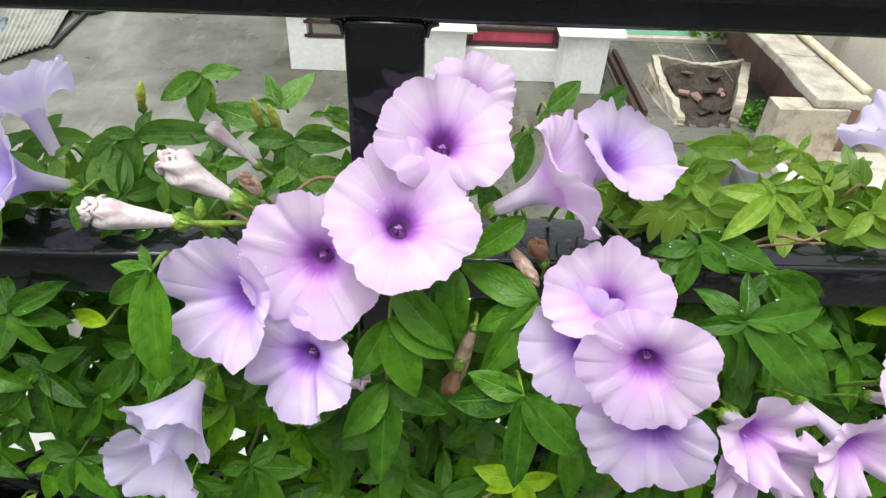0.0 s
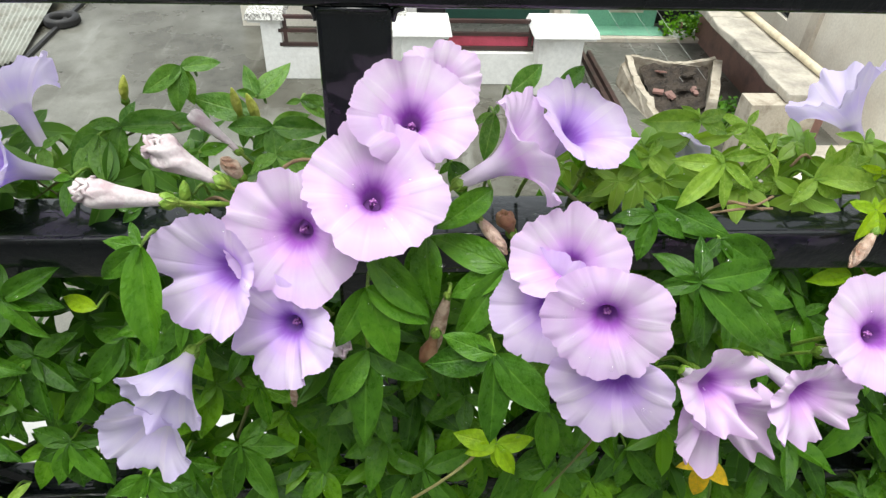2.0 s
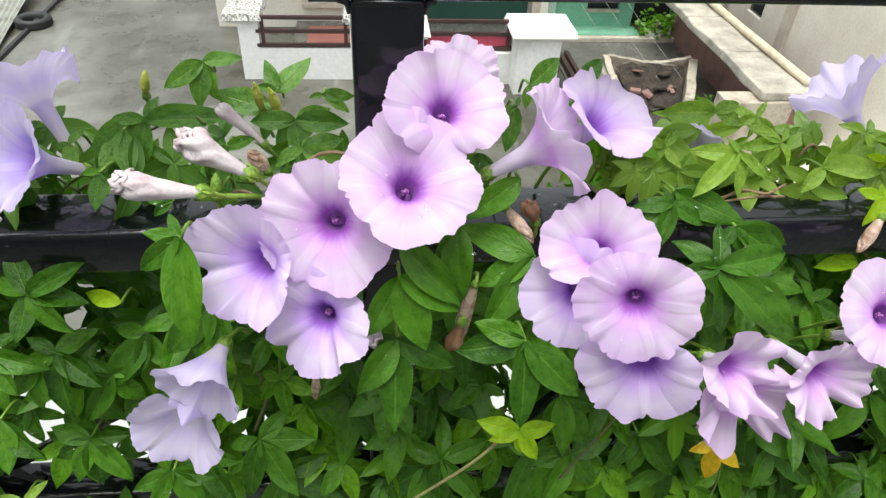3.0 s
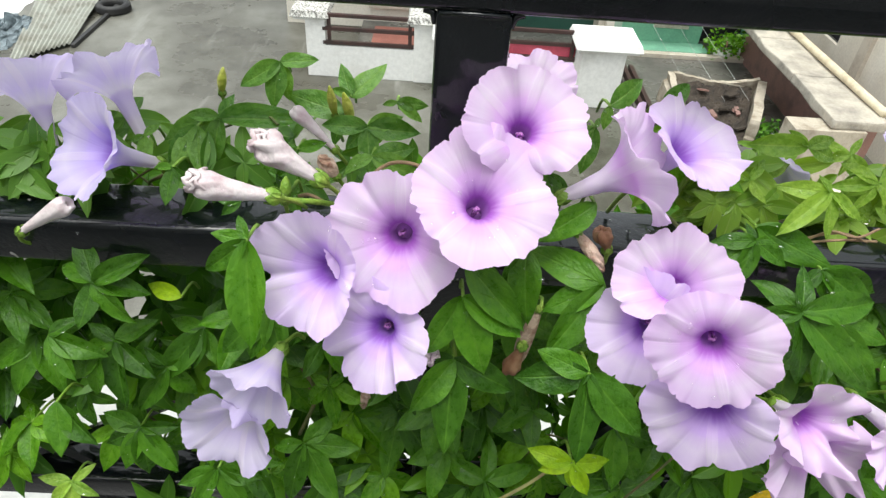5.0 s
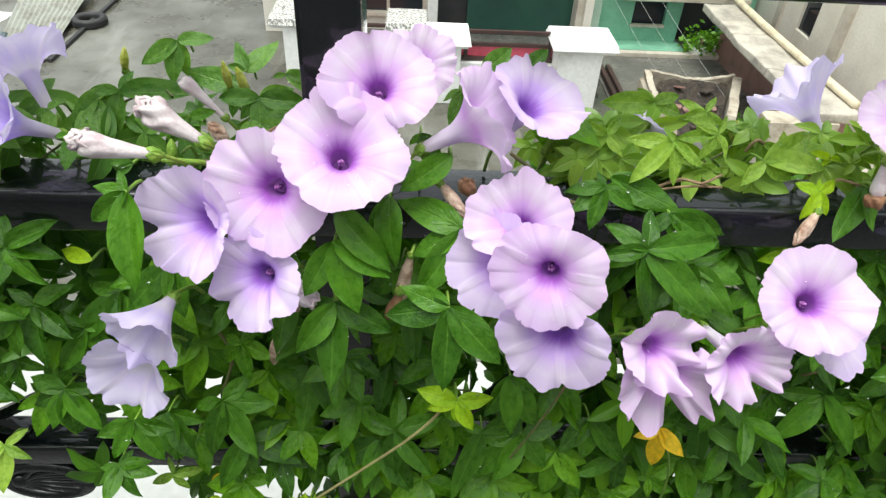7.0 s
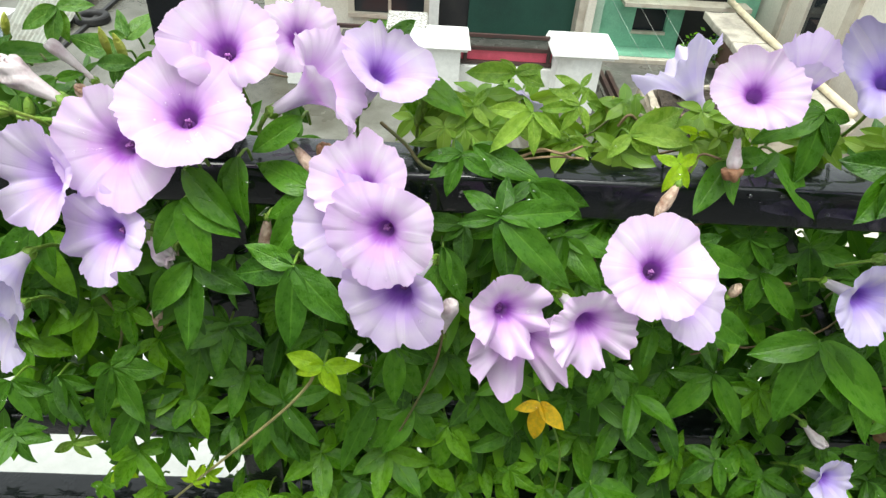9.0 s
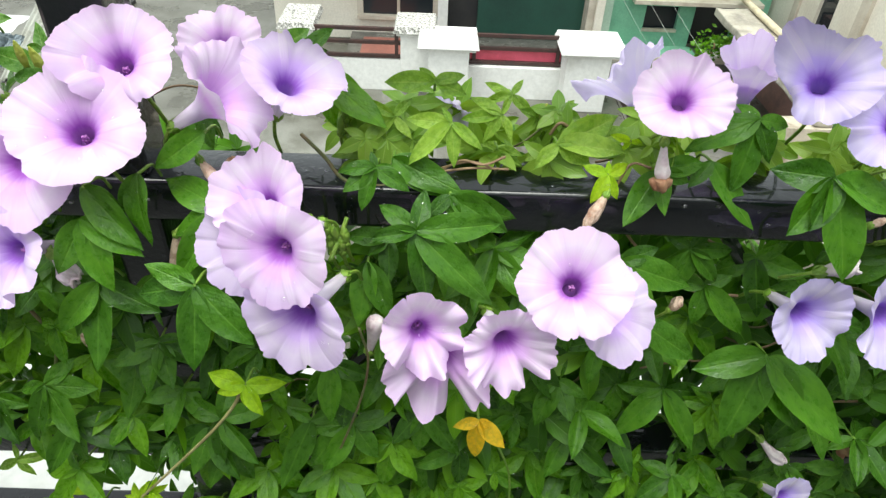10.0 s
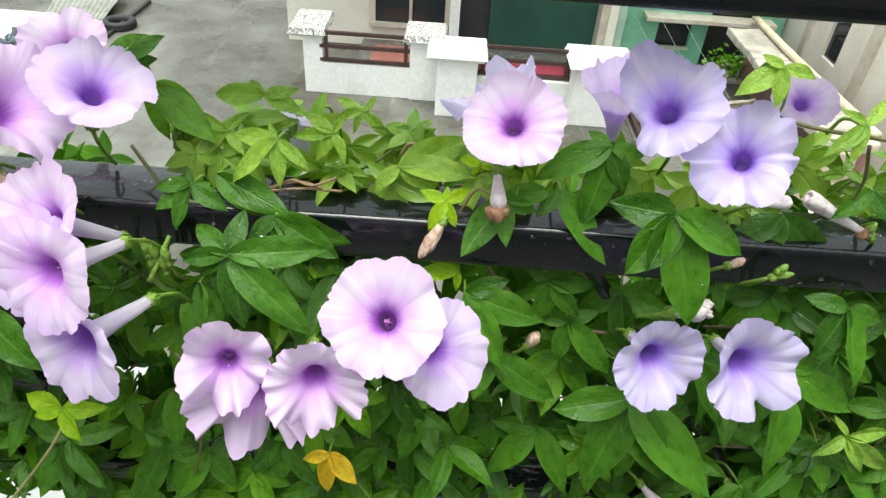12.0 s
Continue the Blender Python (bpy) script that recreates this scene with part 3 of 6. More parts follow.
hp("back_wall", -3.1, 3.4, 16.8, 17.0, G, -0.9, CREAM, "cream back wall")

# mint house beside it
mint = tagged(new("mint_house"), "mint green painted house with a small dark window", "house")
mint.location = (4.6, 13.6, G)
HI = Matrix.Translation(-mint.location)


def mp_(name, x0, x1, y0, y1, z0, z1, material, label="", bevel=0.006):
    return part(name, bm_mesh(name, box_bm(x0, x1, y0, y1, z0, z1, bevel), material), mint, label, HI)


mp_("side_wall", 3.44, 3.60, 12.7, 15.5, G, -0.4, GREEN_PALE, "pale mint side wall")
mp_("wall", 3.6, 4.42, 13.25, 13.45, G, -0.4, GREEN_MINT)
mp_("wall", 5.10, 5.42, 13.25, 13.45, G, -0.4, GREEN_MINT)
mp_("wall", 4.42, 5.10, 13.25, 13.45, G, -3.60, GREEN_MINT)
mp_("wall", 4.42, 5.10, 13.25, 13.45, -3.12, -0.4, GREEN_MINT)
mp_("window_frame", 4.40, 5.12, 13.22, 13.30, -3.64, -3.58, FRAME_CREAM)
mp_("pane", 4.42, 5.10, 13.36, 13.38, -3.60, -3.12, glass, "dark window glass", 0)
mp_("eave", 4.05, 6.6, 12.85, 13.25, -2.98, -2.90, FRAME_CREAM, "grey weathered window hood")
mp_("plinth", 3.6, 5.5, 12.75, 13.25, G, -3.93, GREEN_MINT)
mp_("doorway", 5.42, 6.5, 13.6, 13.7, G, -0.4, DOORWAY_SHADE, "doorway, its shade a near-black sheet")
mp_("wall", 6.3, 6.9, 13.25, 13.45, G, -0.4, GREEN_MINT)
mp_("roof", 3.3, 7.2, 12.6, 17.0, -0.4, -0.25, TIN, "grey tin roof")

# sunk yard with a maroon edge, and an open bin of broken concrete
tagged(box("yard", 3.45, 6.4, 8.6, 12.74, G, G + 0.03, WET_YARD), "dark wet cement yard", kind="structure")
tagged(box("yard_kerb", 3.40, 6.4, 12.45, 12.60, G + 0.03, G + 0.12, FRAME_CREAM, 0.01), "grey cement kerb", kind="structure")
edge = tagged(new("maroon_rail"), "maroon iron side rail lying along the yard edge", "railing")
edge.location = (3.62, 10.6, G)
for dx in (0.0, 0.14):
    bm = box_bm(3.50 + dx, 3.58 + dx, 9.4, 11.8, G + 0.03, G + 0.14, 0.006)
    part("bar", bm_mesh("bar", bm, RAIL_BROWN), edge, "", Matrix.Translation(-edge.location))
tub = tagged(new("broken_bin"), "broken cream concrete bin full of rubbish", "bin")
tub.location = (4.80, 9.9, G)
BI = Matrix.Translation(-tub.location)


def slab(name, corners, thick, material, parent, inv, label="", jag=0.0, seed=1):
    """A flat slab whose outline runs through corners, with a rough edge."""
    rnd = random.Random(seed)
    pts = []
    cs = [Vector(c) for c in corners]
    nrm = (cs[1] - cs[0]).cross(cs[-1] - cs[0]).normalized()
    for a, b in zip(cs, cs[1:] + cs[:1]):
        for k in range(6):
            p = a.lerp(b, k / 6)
            pts.append(p + Vector([rnd.uniform(-jag, jag) for _ in range(3)]) * (1 if k else 0.3))
    bm = bmesh.new()
    f = bm.faces.new([bm.verts.new(p) for p in pts])
    r = bmesh.ops.extrude_face_region(bm, geom=[f])
    bmesh.ops.translate(bm, verts=[v for v in r["geom"] if isinstance(v, bmesh.types.BMVert)], vec=nrm * thick)
    return part(name, bm_mesh(name, bm, material), parent, label, inv)


slab("side", [(4.04, 10.62, G), (4.22, 9.10, G), (4.24, 9.16, G + 0.16), (4.22, 9.55, G + 0.30), (4.12, 9.95, G + 0.34), (4.10, 10.62, G + 0.56)], 0.12, BIN_CREAM, tub, BI, "", 0.03, 4)
slab("back", [(4.10, 10.66, G), (5.62, 10.62, G), (5.60, 10.62, G + 0.55), (5.20, 10.62, G + 0.46), (4.75, 10.64, G + 0.44), (4.10, 10.66, G + 0.56)], 0.09, BIN_CREAM, tub, BI, "", 0.012, 5)
slab("side", [(5.02, 9.26, G), (5.58, 10.56, G), (5.57, 10.56, G + 0.52), (5.05, 9.32, G + 0.40)], 0.15, BIN_CREAM, tub, BI, "", 0.02, 6)


def rubbish_heap(seed):
    """Trodden rubbish that climbs towards the back of the bin."""
    rnd = random.Random(seed)
    n, verts, faces = 30, [], []
    for j in range(n + 1):
        for i in range(n + 1):
            u, v = i / n, j / n
            x = (4.28 + 0.72 * u) * (1 - v) + (4.25 + 1.26 * u) * v
            y = 9.08 + 1.46 * v
            p = Vector((x * 3.2, y * 3.2, seed))
            verts.append((x, y, G + 0.012 + 0.34 * v ** 1.6 + 0.10 * abs(noise.noise(p)) * (0.4 + v) + 0.06 * abs(noise.noise(p * 3))))
    for j in range(n):
        for i in range(n):
            k = j * (n + 1) + i
            faces.append((k, k + 1, k + n + 2, k + n + 1))
    tagged(new("rubbish_heap", mesh_of("rubbish_heap", verts, faces, RUBBISH, smooth=False)), "brown rotting rubbish heaped in the bin", "rubbish", kind="stuff")
    for _ in range(12):
        x, y = rnd.uniform(4.4, 5.2), rnd.uniform(9.4, 10.4)
        z = G + 0.10 + 0.34 * ((y - 9.08) / 1.46) ** 1.6
        bm = bmesh.new()
        m = Matrix.LocRotScale((x, y, z), Euler([rnd.uniform(-0.4, 0.4), rnd.uniform(-0.4, 0.4), rnd.uniform(0, 3)]), (rnd.uniform(0.1, 0.28), rnd.uniform(0.06, 0.16), rnd.uniform(0.02, 0.05)))
        bmesh.ops.create_cube(bm, size=1.0, matrix=m)
        bmesh.ops.bevel(bm, geom=bm.edges[:], offset=0.006, segments=1)
        tagged(new("rubbish_scrap", bm_mesh("rubbish_scrap", bm, rnd.choice((RUBBISH, RUBBISH, PLINTH)))), "flat scrap of rubbish lying in the bin", "rubbish", "scraps in the bin")


rubbish_heap(8)

# cream boundary wall running away from the camera, with a pole on it
tagged(box("wall_boundary", 6.10, 6.40, 8.3, 12.7, G, -2.975, PLINTH), "maroon side of the boundary wall", kind="structure")
cop = tagged(new("wall_coping"), "broad worn cream coping of the boundary wall", "coping")
for y0, y1 in ((7.93, 9.38), (9.40, 10.88), (10.90, 12.4)):
    bm = box_bm(5.46, 6.24, y0, y1, -2.98, -2.84, 0.03)
    bmesh.ops.subdivide_edges(bm, edges=bm.edges[:], cuts=4, use_grid_fill=True)
    for v in bm.verts:
        v.co += 0.035 * noise.noise_vector(v.co * 2.5) + 0.012 * noise.noise_vector(v.co * 9)
    part("slab", bm_mesh("slab", bm, COPING), cop)
pole = tagged(new("bamboo_pole", bm_mesh("bamboo_pole", tube_bm(arc([(6.22, 8.1, -2.78), (6.16, 9.4, -2.77), (6.12, 10.8, -2.77), (6.12, 12.9, -2.77)]), 0.062, 10), BAMBOO, True)), "pale bamboo pole lying on the wall", "pole")

cream = tagged(new("cream_house"), "cream plastered house with a tall dark window", "house")
cream.location = (8.6, 11.5, G)
HI = Matrix.Translation(-cream.location)
for nm, x0, x1, y0, y1, z0, z1, ma, lb in (
        ("wall", 7.0, 7.2, 6.2, 11.15, G, 0.2, CREAM, ""), ("wall", 7.0, 7.2, 11.70, 16.0, G, 0.2, CREAM, ""),
        ("wall", 7.0, 7.2, 11.15, 11.70, -1.5, 0.2, CREAM, ""), ("wall", 7.0, 7.2, 11.15, 11.70, G, -3.0, CREAM, ""),
        ("pane", 7.06, 7.08, 11.15, 11.70, -3.0, -1.5, glass, "dark window glass"),
        ("pilaster", 6.93, 7.0, 10.15, 10.40, G, 0.2, FRAME_CREAM, "beige pilaster"), ("pilaster", 6.95, 7.0, 12.3, 12.5, G, 0.2, FRAME_CREAM, "beige pilaster"),
        ("end_wall", 7.2, 10.5, 6.2, 6.4, G, 0.2, CREAM, ""), ("roof", 6.7, 10.8, 6.0, 16.2, 0.2, 0.35, TIN, "grey tin roof")):
    part(nm, bm_mesh(nm, box_bm(x0, x1, y0, y1, z0, z1, 0.006), ma), cream, lb, HI)

# tyre on the street
def tyre(x, y, r=0.325, w=0.085):
    bm = bmesh.new()
    n, m = 40, 14
    rings = []
    for i in range(n):
        a = 2 * math.pi * i / n
        ring = []
        for k in range(m):
            b = 2 * math.pi * k / m
            sq = 1 + 0.14 * abs(math.sin(2 * b))
            rad = r - 0.065 + 0.065 * math.cos(b) * sq
            ring.append(bm.verts.new((rad * math.cos(a), rad * math.sin(a), w + w * math.sin(b) * sq)))
        rings.append(ring)
    for i in range(n):
        for k in range(m):
            bm.faces.new((rings[i][k], rings[(i + 1) % n][k], rings[(i + 1) % n][(k + 1) % m], rings[i][(k + 1) % m]))
    t = tagged(new("car_tyre"), "old black car tyre lying flat on the street", "tyre")
    t.matrix_basis = pose(x, y, G)
    tread = part("tread", bm_mesh("tread", bm, RUBBER, True), t)
    bm = bmesh.new()
    for i in range(48):
        a = 2 * math.pi * i / 48
        mm = Matrix.Rotation(a, 4, "Z") @ Matrix.Translation((r + 0.004, 0, w)) @ Matrix.Rotation(0.5, 4, "X") @ Matrix.Diagonal((0.012, 0.022, w * 1.3, 1))
        bmesh.ops.create_cube(bm, size=1.0, matrix=mm)
    part("tread_block", bm_mesh("tread_block", bm, RUBBER), tread)


tyre(-6.62, 13.2)


def corrugated(name, corners, waves, amp, label):
    """A corrugated sheet between four corners."""
    a, b, c, d = [Vector(p) for p in corners]
    nu, nv = waves * 6, 8
    verts, faces = [], []
    nrm = (b - a).cross(d - a).normalized()
    for j in range(nv + 1):
        for i in range(nu + 1):
            u, v = i / nu, j / nv
            p = a.lerp(b, u).lerp(d.lerp(c, u), v)
            verts.append(p + nrm * (amp * math.sin(2 * math.pi * waves * u) + 0.02 * noise.noise(p * 1.3)))
    for j in range(nv):
        for i in range(nu):
            k = j * (nu + 1) + i
            faces.append((k, k + 1, k + nu + 2, k + nu + 1))
    me = mesh_of(name, verts, faces, TIN)
    ob = tagged(new(name, me), label, "roof sheet", "tin sheets")
    s = ob.modifiers.new("thickness", "SOLIDIFY")
    s.thickness = 0.006
    return ob


corrugated("tin_sheet", [(-7.35, 10.45, -3.95), (-6.68, 11.35, -3.93), (-7.25, 15.2, -3.80), (-8.75, 15.1, -3.86)], 12, 0.022, "grey corrugated tin sheet lying on the street")
tagged(box("plank", -6.66, -6.58, 11.3, 14.8, G, -3.93, RUBBER, 0.01), "dark wet timber beside the tin sheet", "plank")


def timber(x0, x1, y, z, w, tilt, seed):
    """A rough sawn plank with split ends, lying along x."""
    rnd = random.Random(seed)
    bm = box_bm(x0, x1, y - w / 2, y + w / 2, z, z + 0.045, 0.006)
    bmesh.ops.subdivide_edges(bm, edges=[e for e in bm.edges if abs(e.verts[0].co.x - e.verts[1].co.x) > 0.5], cuts=8)
    for v in bm.verts:
        v.co += 0.012 * noise.noise_vector(v.co * 3 + Vector((seed, 0, 0)))
        v.co.y += tilt * (v.co.x - x1) + (rnd.uniform(-0.02, 0.02) if v.co.x > x1 - 0.1 else 0)
    tagged(new("timber_plank", bm_mesh("timber_plank", bm, BAMBOO_GREY)), "weathered grey timber plank in a stack on the street", "plank", "stacked planks")


BAMBOO_GREY = stained("weathered_timber", (0.34, 0.31, 0.27), (0.17, 0.15, 0.13), 2.5, 40, 0.8, stretch=(0.4, 4.0, 4.0))
for k, (y, z) in enumerate(((10.50, G), (10.68, G), (10.88, G), (10.58, G + 0.05), (10.80, G + 0.05), (10.70, G + 0.10))):
    timber(-9.8 - 0.1 * k, -7.62 - 0.07 * (k % 3), y, z, 0.16, 0.05 * (k % 2), k + 1)


def crumpled(name, cx, cy, rx, ry, h, material, label, seed):
    """A heap of crumpled plastic sheet."""
    n, verts, faces = 26, [], []
    for j in range(n + 1):
        for i in range(n + 1):
            u, v = i / n * 2 - 1, j / n * 2 - 1
            p = Vector((u * 2.1, v * 2.1, seed))
            dome = max(0.0, 1 - u * u) * max(0.0, 1 - v * v)
            z = h * dome ** 0.6 * (0.55 + 0.9 * abs(noise.noise(p)) + 0.5 * abs(noise.noise(p * 3)))
            q = noise.noise_vector(p * 2) * 0.10
            verts.append((cx + u * rx + q.x, cy + v * ry + q.y, G + 0.005 + z))
    for j in range(n):
        for i in range(n):
            k = j * (n + 1) + i
            faces.append((k, k + 1, k + n + 2, k + n + 1))
    tagged(new(name, mesh_of(name, verts, faces, material, smooth=False)), label, "heap")


TARP = stained("grey_blue_plastic", (0.16, 0.20, 0.22), (0.05, 0.07, 0.08), 5, 40, 0.4, bumpy=0.6, dist=0.02)
WHITE_SHEET = stained("white_sheeting", (0.74, 0.76, 0.76), (0.58, 0.60, 0.60), 1.2, 12, 0.6)
crumpled("plastic_sheet", -8.02, 11.75, 0.34, 0.75, 0.24, TARP, "crumpled grey-blue plastic sheeting heaped on the street", 3)
crumpled("white_tarpaulin", -10.4, 12.6, 2.05, 1.1, 0.20, WHITE_SHEET, "white plastic sheet spread over a low heap", 7)
tagged(box("far_wall", -26, -10.5, 13.9, 14.2, G, 2.0, WHITEWASH), "bright white wall at the far side of the street", kind="structure")
tagged(box("backdrop", -60, 60, 40, 40.5, G, 6, SKYFAR), "pale far walls beyond the street", kind="structure")

tagged(box("terrace", 5.2, 9.4, 4.5, 8.28, G, -3.86, CREAM_WORN, 0.01), "worn pale cement terrace beside the boundary wall", kind="structure")


def potted_shrub(x, y, r, seed):
    """A small yellow-green shrub in a pot."""
    sh = tagged(new("potted_shrub"), "low bushy yellow-green shrub in a white pot by the doorway", "shrub")
    sh.location = (x, y, G)
    bm = tube_bm([(0, 0, 0), (0, 0, 0.14), (0, 0, 0.16), (0, 0, 0.13)], [0.15, 0.20, 0.21, 0.17], 16)
    part("pot", bm_mesh("pot", bm, CAP_WHITE, True), sh)
    part("stem", bm_mesh("stem", tube_bm([(0, 0, 0.12), (0.03, 0, 0.30), (0.0, 0.02, 0.42)], [0.03, 0.02, 0.01], 6), STEM_TAN, True), sh)
    rnd = random.Random(seed)
    verts, faces = [], []
    for _ in range(190):
        d = Vector((rnd.gauss(0, 1), rnd.gauss(0, 1), rnd.gauss(0, 0.45))).normalized()
        at = Vector((0, 0, 0.30)) + d * r * rnd.uniform(0.35, 1.0)
        a = Vector((rnd.gauss(0, 1), rnd.gauss(0, 1), rnd.gauss(0, 0.6))).normalized()
        b = a.orthogonal().normalized()
        s = rnd.uniform(0.07, 0.15)
        o = len(verts)
        verts += [at, at + a * s * 0.5 + b * s * 0.28, at + a * s, at + a * s * 0.5 - b * s * 0.28]
        faces.append((o, o + 1, o + 2, o + 3))
    part("foliage", mesh_of("foliage", verts, faces, LEAF_FRESH, [(0.2, 0.5)] * len(verts), False), sh, "yellow-green leaves")


potted_shrub(5.75, 12.7, 0.42, 3)
potted_shrub(6.25, 12.9, 0.36, 5)


def weeds(x, y, r, count, seed):
    """Low dark weeds that grow out of the yard."""
    rnd = random.Random(seed)
    verts, faces = [], []
    for _ in range(count):
        a, q = rnd.uniform(0, 2 * math.pi), r * rnd.random() ** 0.6
        at = Vector((x + q * math.cos(a), y + q * math.sin(a), G + 0.02 + rnd.uniform(0.0, 0.42) * (1 - 0.6 * q / r)))
        d = Vector((rnd.gauss(0, 1), rnd.gauss(0, 1), rnd.gauss(0.2, 0.6))).normalized()
        b = d.orthogonal().normalized()
        L = rnd.uniform(0.07, 0.14)
        o = len(verts)
        verts += [at, at + d * L * 0.45 + b * L * 0.26, at + d * L, at + d * L * 0.45 - b * L * 0.26]
        faces.append((o, o + 1, o + 2, o + 3))
    tagged(new("weeds", mesh_of("weeds", verts, faces, LEAF, [(0.2, 0.5)] * len(verts), False)), "dark green weeds beside the broken bin", "weeds", kind="stuff")


weeds(5.42, 9.30, 0.30, 240, 4)

tagged(box("end_pier", 4.97, 5.98, 7.90, 8.28, G, -2.990, BIN_CREAM, 0.01), "worn cream end of the boundary wall", kind="structure")

# thin wires strung from the house wall down into the yard
WIRE = stained("pale_wire", (0.46, 0.48, 0.45), (0.36, 0.38, 0.36), 6, 60, 0.5)
for dx, dz in ((0.0, 0.0), (0.46, 0.05), (0.86, 0.09)):
    line = [(3.70 + dx, 13.24, -2.74 + dz), (4.08 + dx, 11.75, -3.29 + dz), (4.494 + dx, 10.2, -3.785 + dz)]
    tagged(new("wire", bm_mesh("wire", tube_bm(arc(line, 6), 0.0030, 5), WIRE, True)), "thin pale wire strung from the mint wall to the bin", "wire", "wires over the yard")

# ---- morning glory: building kinds ----
vine = tagged(new("morning_glory_vine"), "climbing morning glory vine with five-fingered wet green leaves over the railing", "vine")


def leaflet_mesh(name, material, fold, curl, width, twist, seed, nu=11, nv=6):
    """One lance-shaped blade of unit length along +y, folded at the midrib."""
    verts, faces, uvs = [], [], []
    for j in range(nu + 1):
        v = j / nu
        w = width * 3.22 * max(v, 0.02) ** 0.70 * (1 - v) ** 0.94 * (1 + 0.05 * math.sin(5 * v + seed))
        if j == nu:
            w = 0.004
        if j == 0:
            w = 0.02
        for i in range(nv + 1):
            u = i / nv * 2 - 1
            x = u * w
            y = v - 0.02 * abs(u)
            z = fold * abs(u) * w * 2.0 - curl * v * v + 0.030 * math.sin(8 * v + 3 * u + seed) * abs(u) * (1 if v < 0.95 else 0)
            a = twist * v
            verts.append((x * math.cos(a) - z * math.sin(a) * 0.5, y, z + x * math.sin(a)))
            uvs.append((i / nv, v))
    for j in range(nu):
        for i in range(nv):
            k = j * (nv + 1) + i
            faces.append((k, k + 1, k + nv + 2, k + nv + 1))
    return mesh_of(name, verts, faces, material, uvs)


SHAPES = [(0.18, 0.10, 0.205, 0.0), (0.28, 0.18, 0.195, 0.2), (0.10, 0.22, 0.215, -0.15), (0.35, 0.05, 0.190, 0.1), (0.20, 0.28, 0.200, -0.25), (0.05, -0.06, 0.210, 0.2)]
BLADES = {}
for kind, material in (("green", LEAF), ("pale", LEAF_PALE), ("lime", LEAF_LIME), ("yellow", LEAF_YELLOW), ("fresh", LEAF_FRESH), ("mid", LEAF_MID)):
    slim = 0.80 if kind == "pale" else 1.0
    BLADES[kind] = [leaflet_mesh("leaflet", material, f, c, w * slim, t, i) for i, (f, c, w, t) in enumerate(SHAPES)]
WIDE = {kind: [leaflet_mesh("leaflet", material, f * 0.8, c, w * 1.05, t, i + 9) for i, (f, c, w, t) in enumerate(SHAPES)] for kind, material in (("green", LEAF), ("pale", LEAF_PALE), ("lime", LEAF_LIME), ("mid", LEAF_MID))}
BROAD = {"green": [leaflet_mesh("leaflet", LEAF, f * 0.7, c, w * 1.38, t * 0.7, i + 19) for i, (f, c, w, t) in enumerate(SHAPES)]}
leaf_rnd = random.Random(21)


water, wnn, wll, wb = mat("water_drop", (1, 1, 1), 0.02)
clear, glint, film = wnn.new("ShaderNodeBsdfTransparent"), wnn.new("ShaderNodeBsdfGlossy"), wnn.new("ShaderNodeMixShader")
glint.inputs["Roughness"].default_value = 0.04
film.inputs[0].default_value = 0.08
wll.new(clear.outputs[0], film.inputs[1])
wll.new(glint.outputs[0], film.inputs[2])
wll.new(film.outputs[0], wnn["Material Output"].inputs["Surface"])
DROPS = []
for rad in (0.0006, 0.0011, 0.0017):
    bm = bmesh.new()
    bmesh.ops.create_icosphere(bm, subdivisions=2, radius=rad, matrix=Matrix.Diagonal((1.25, 1, 0.6, 1)))
    DROPS.append(bm_mesh("water_drop", bm, water, True))
drop_rnd = random.Random(77)
# rain beads on the middle rail
for k in range(84):
    if k % 3:
        bead = Matrix.Translation((drop_rnd.uniform(-0.35, 0.62), drop_rnd.uniform(0.0, 0.034), 1.0004))
    else:
        bead = Matrix.Translation((drop_rnd.uniform(-0.35, 0.62), -0.0062, drop_rnd.uniform(0.970, 0.996))) @ Matrix.Rotation(radians(90), 4, "X")
    part("water_drop", DROPS[drop_rnd.randrange(3)], middle_rail, "", bead)


def blade_matrix(d, nrm, length, at):
    y = Vector(d).normalized()
    z = (nrm - y * nrm.dot(y)).normalized()
    x = y.cross(z)
    slim = min(1.0, 0.042 / length) ** 0.6
    m = Matrix((x, y, z)).transposed().to_4x4() @ Matrix.Diagonal((length * slim, length, length * slim, 1))
    return Matrix.Translation(at) @ m


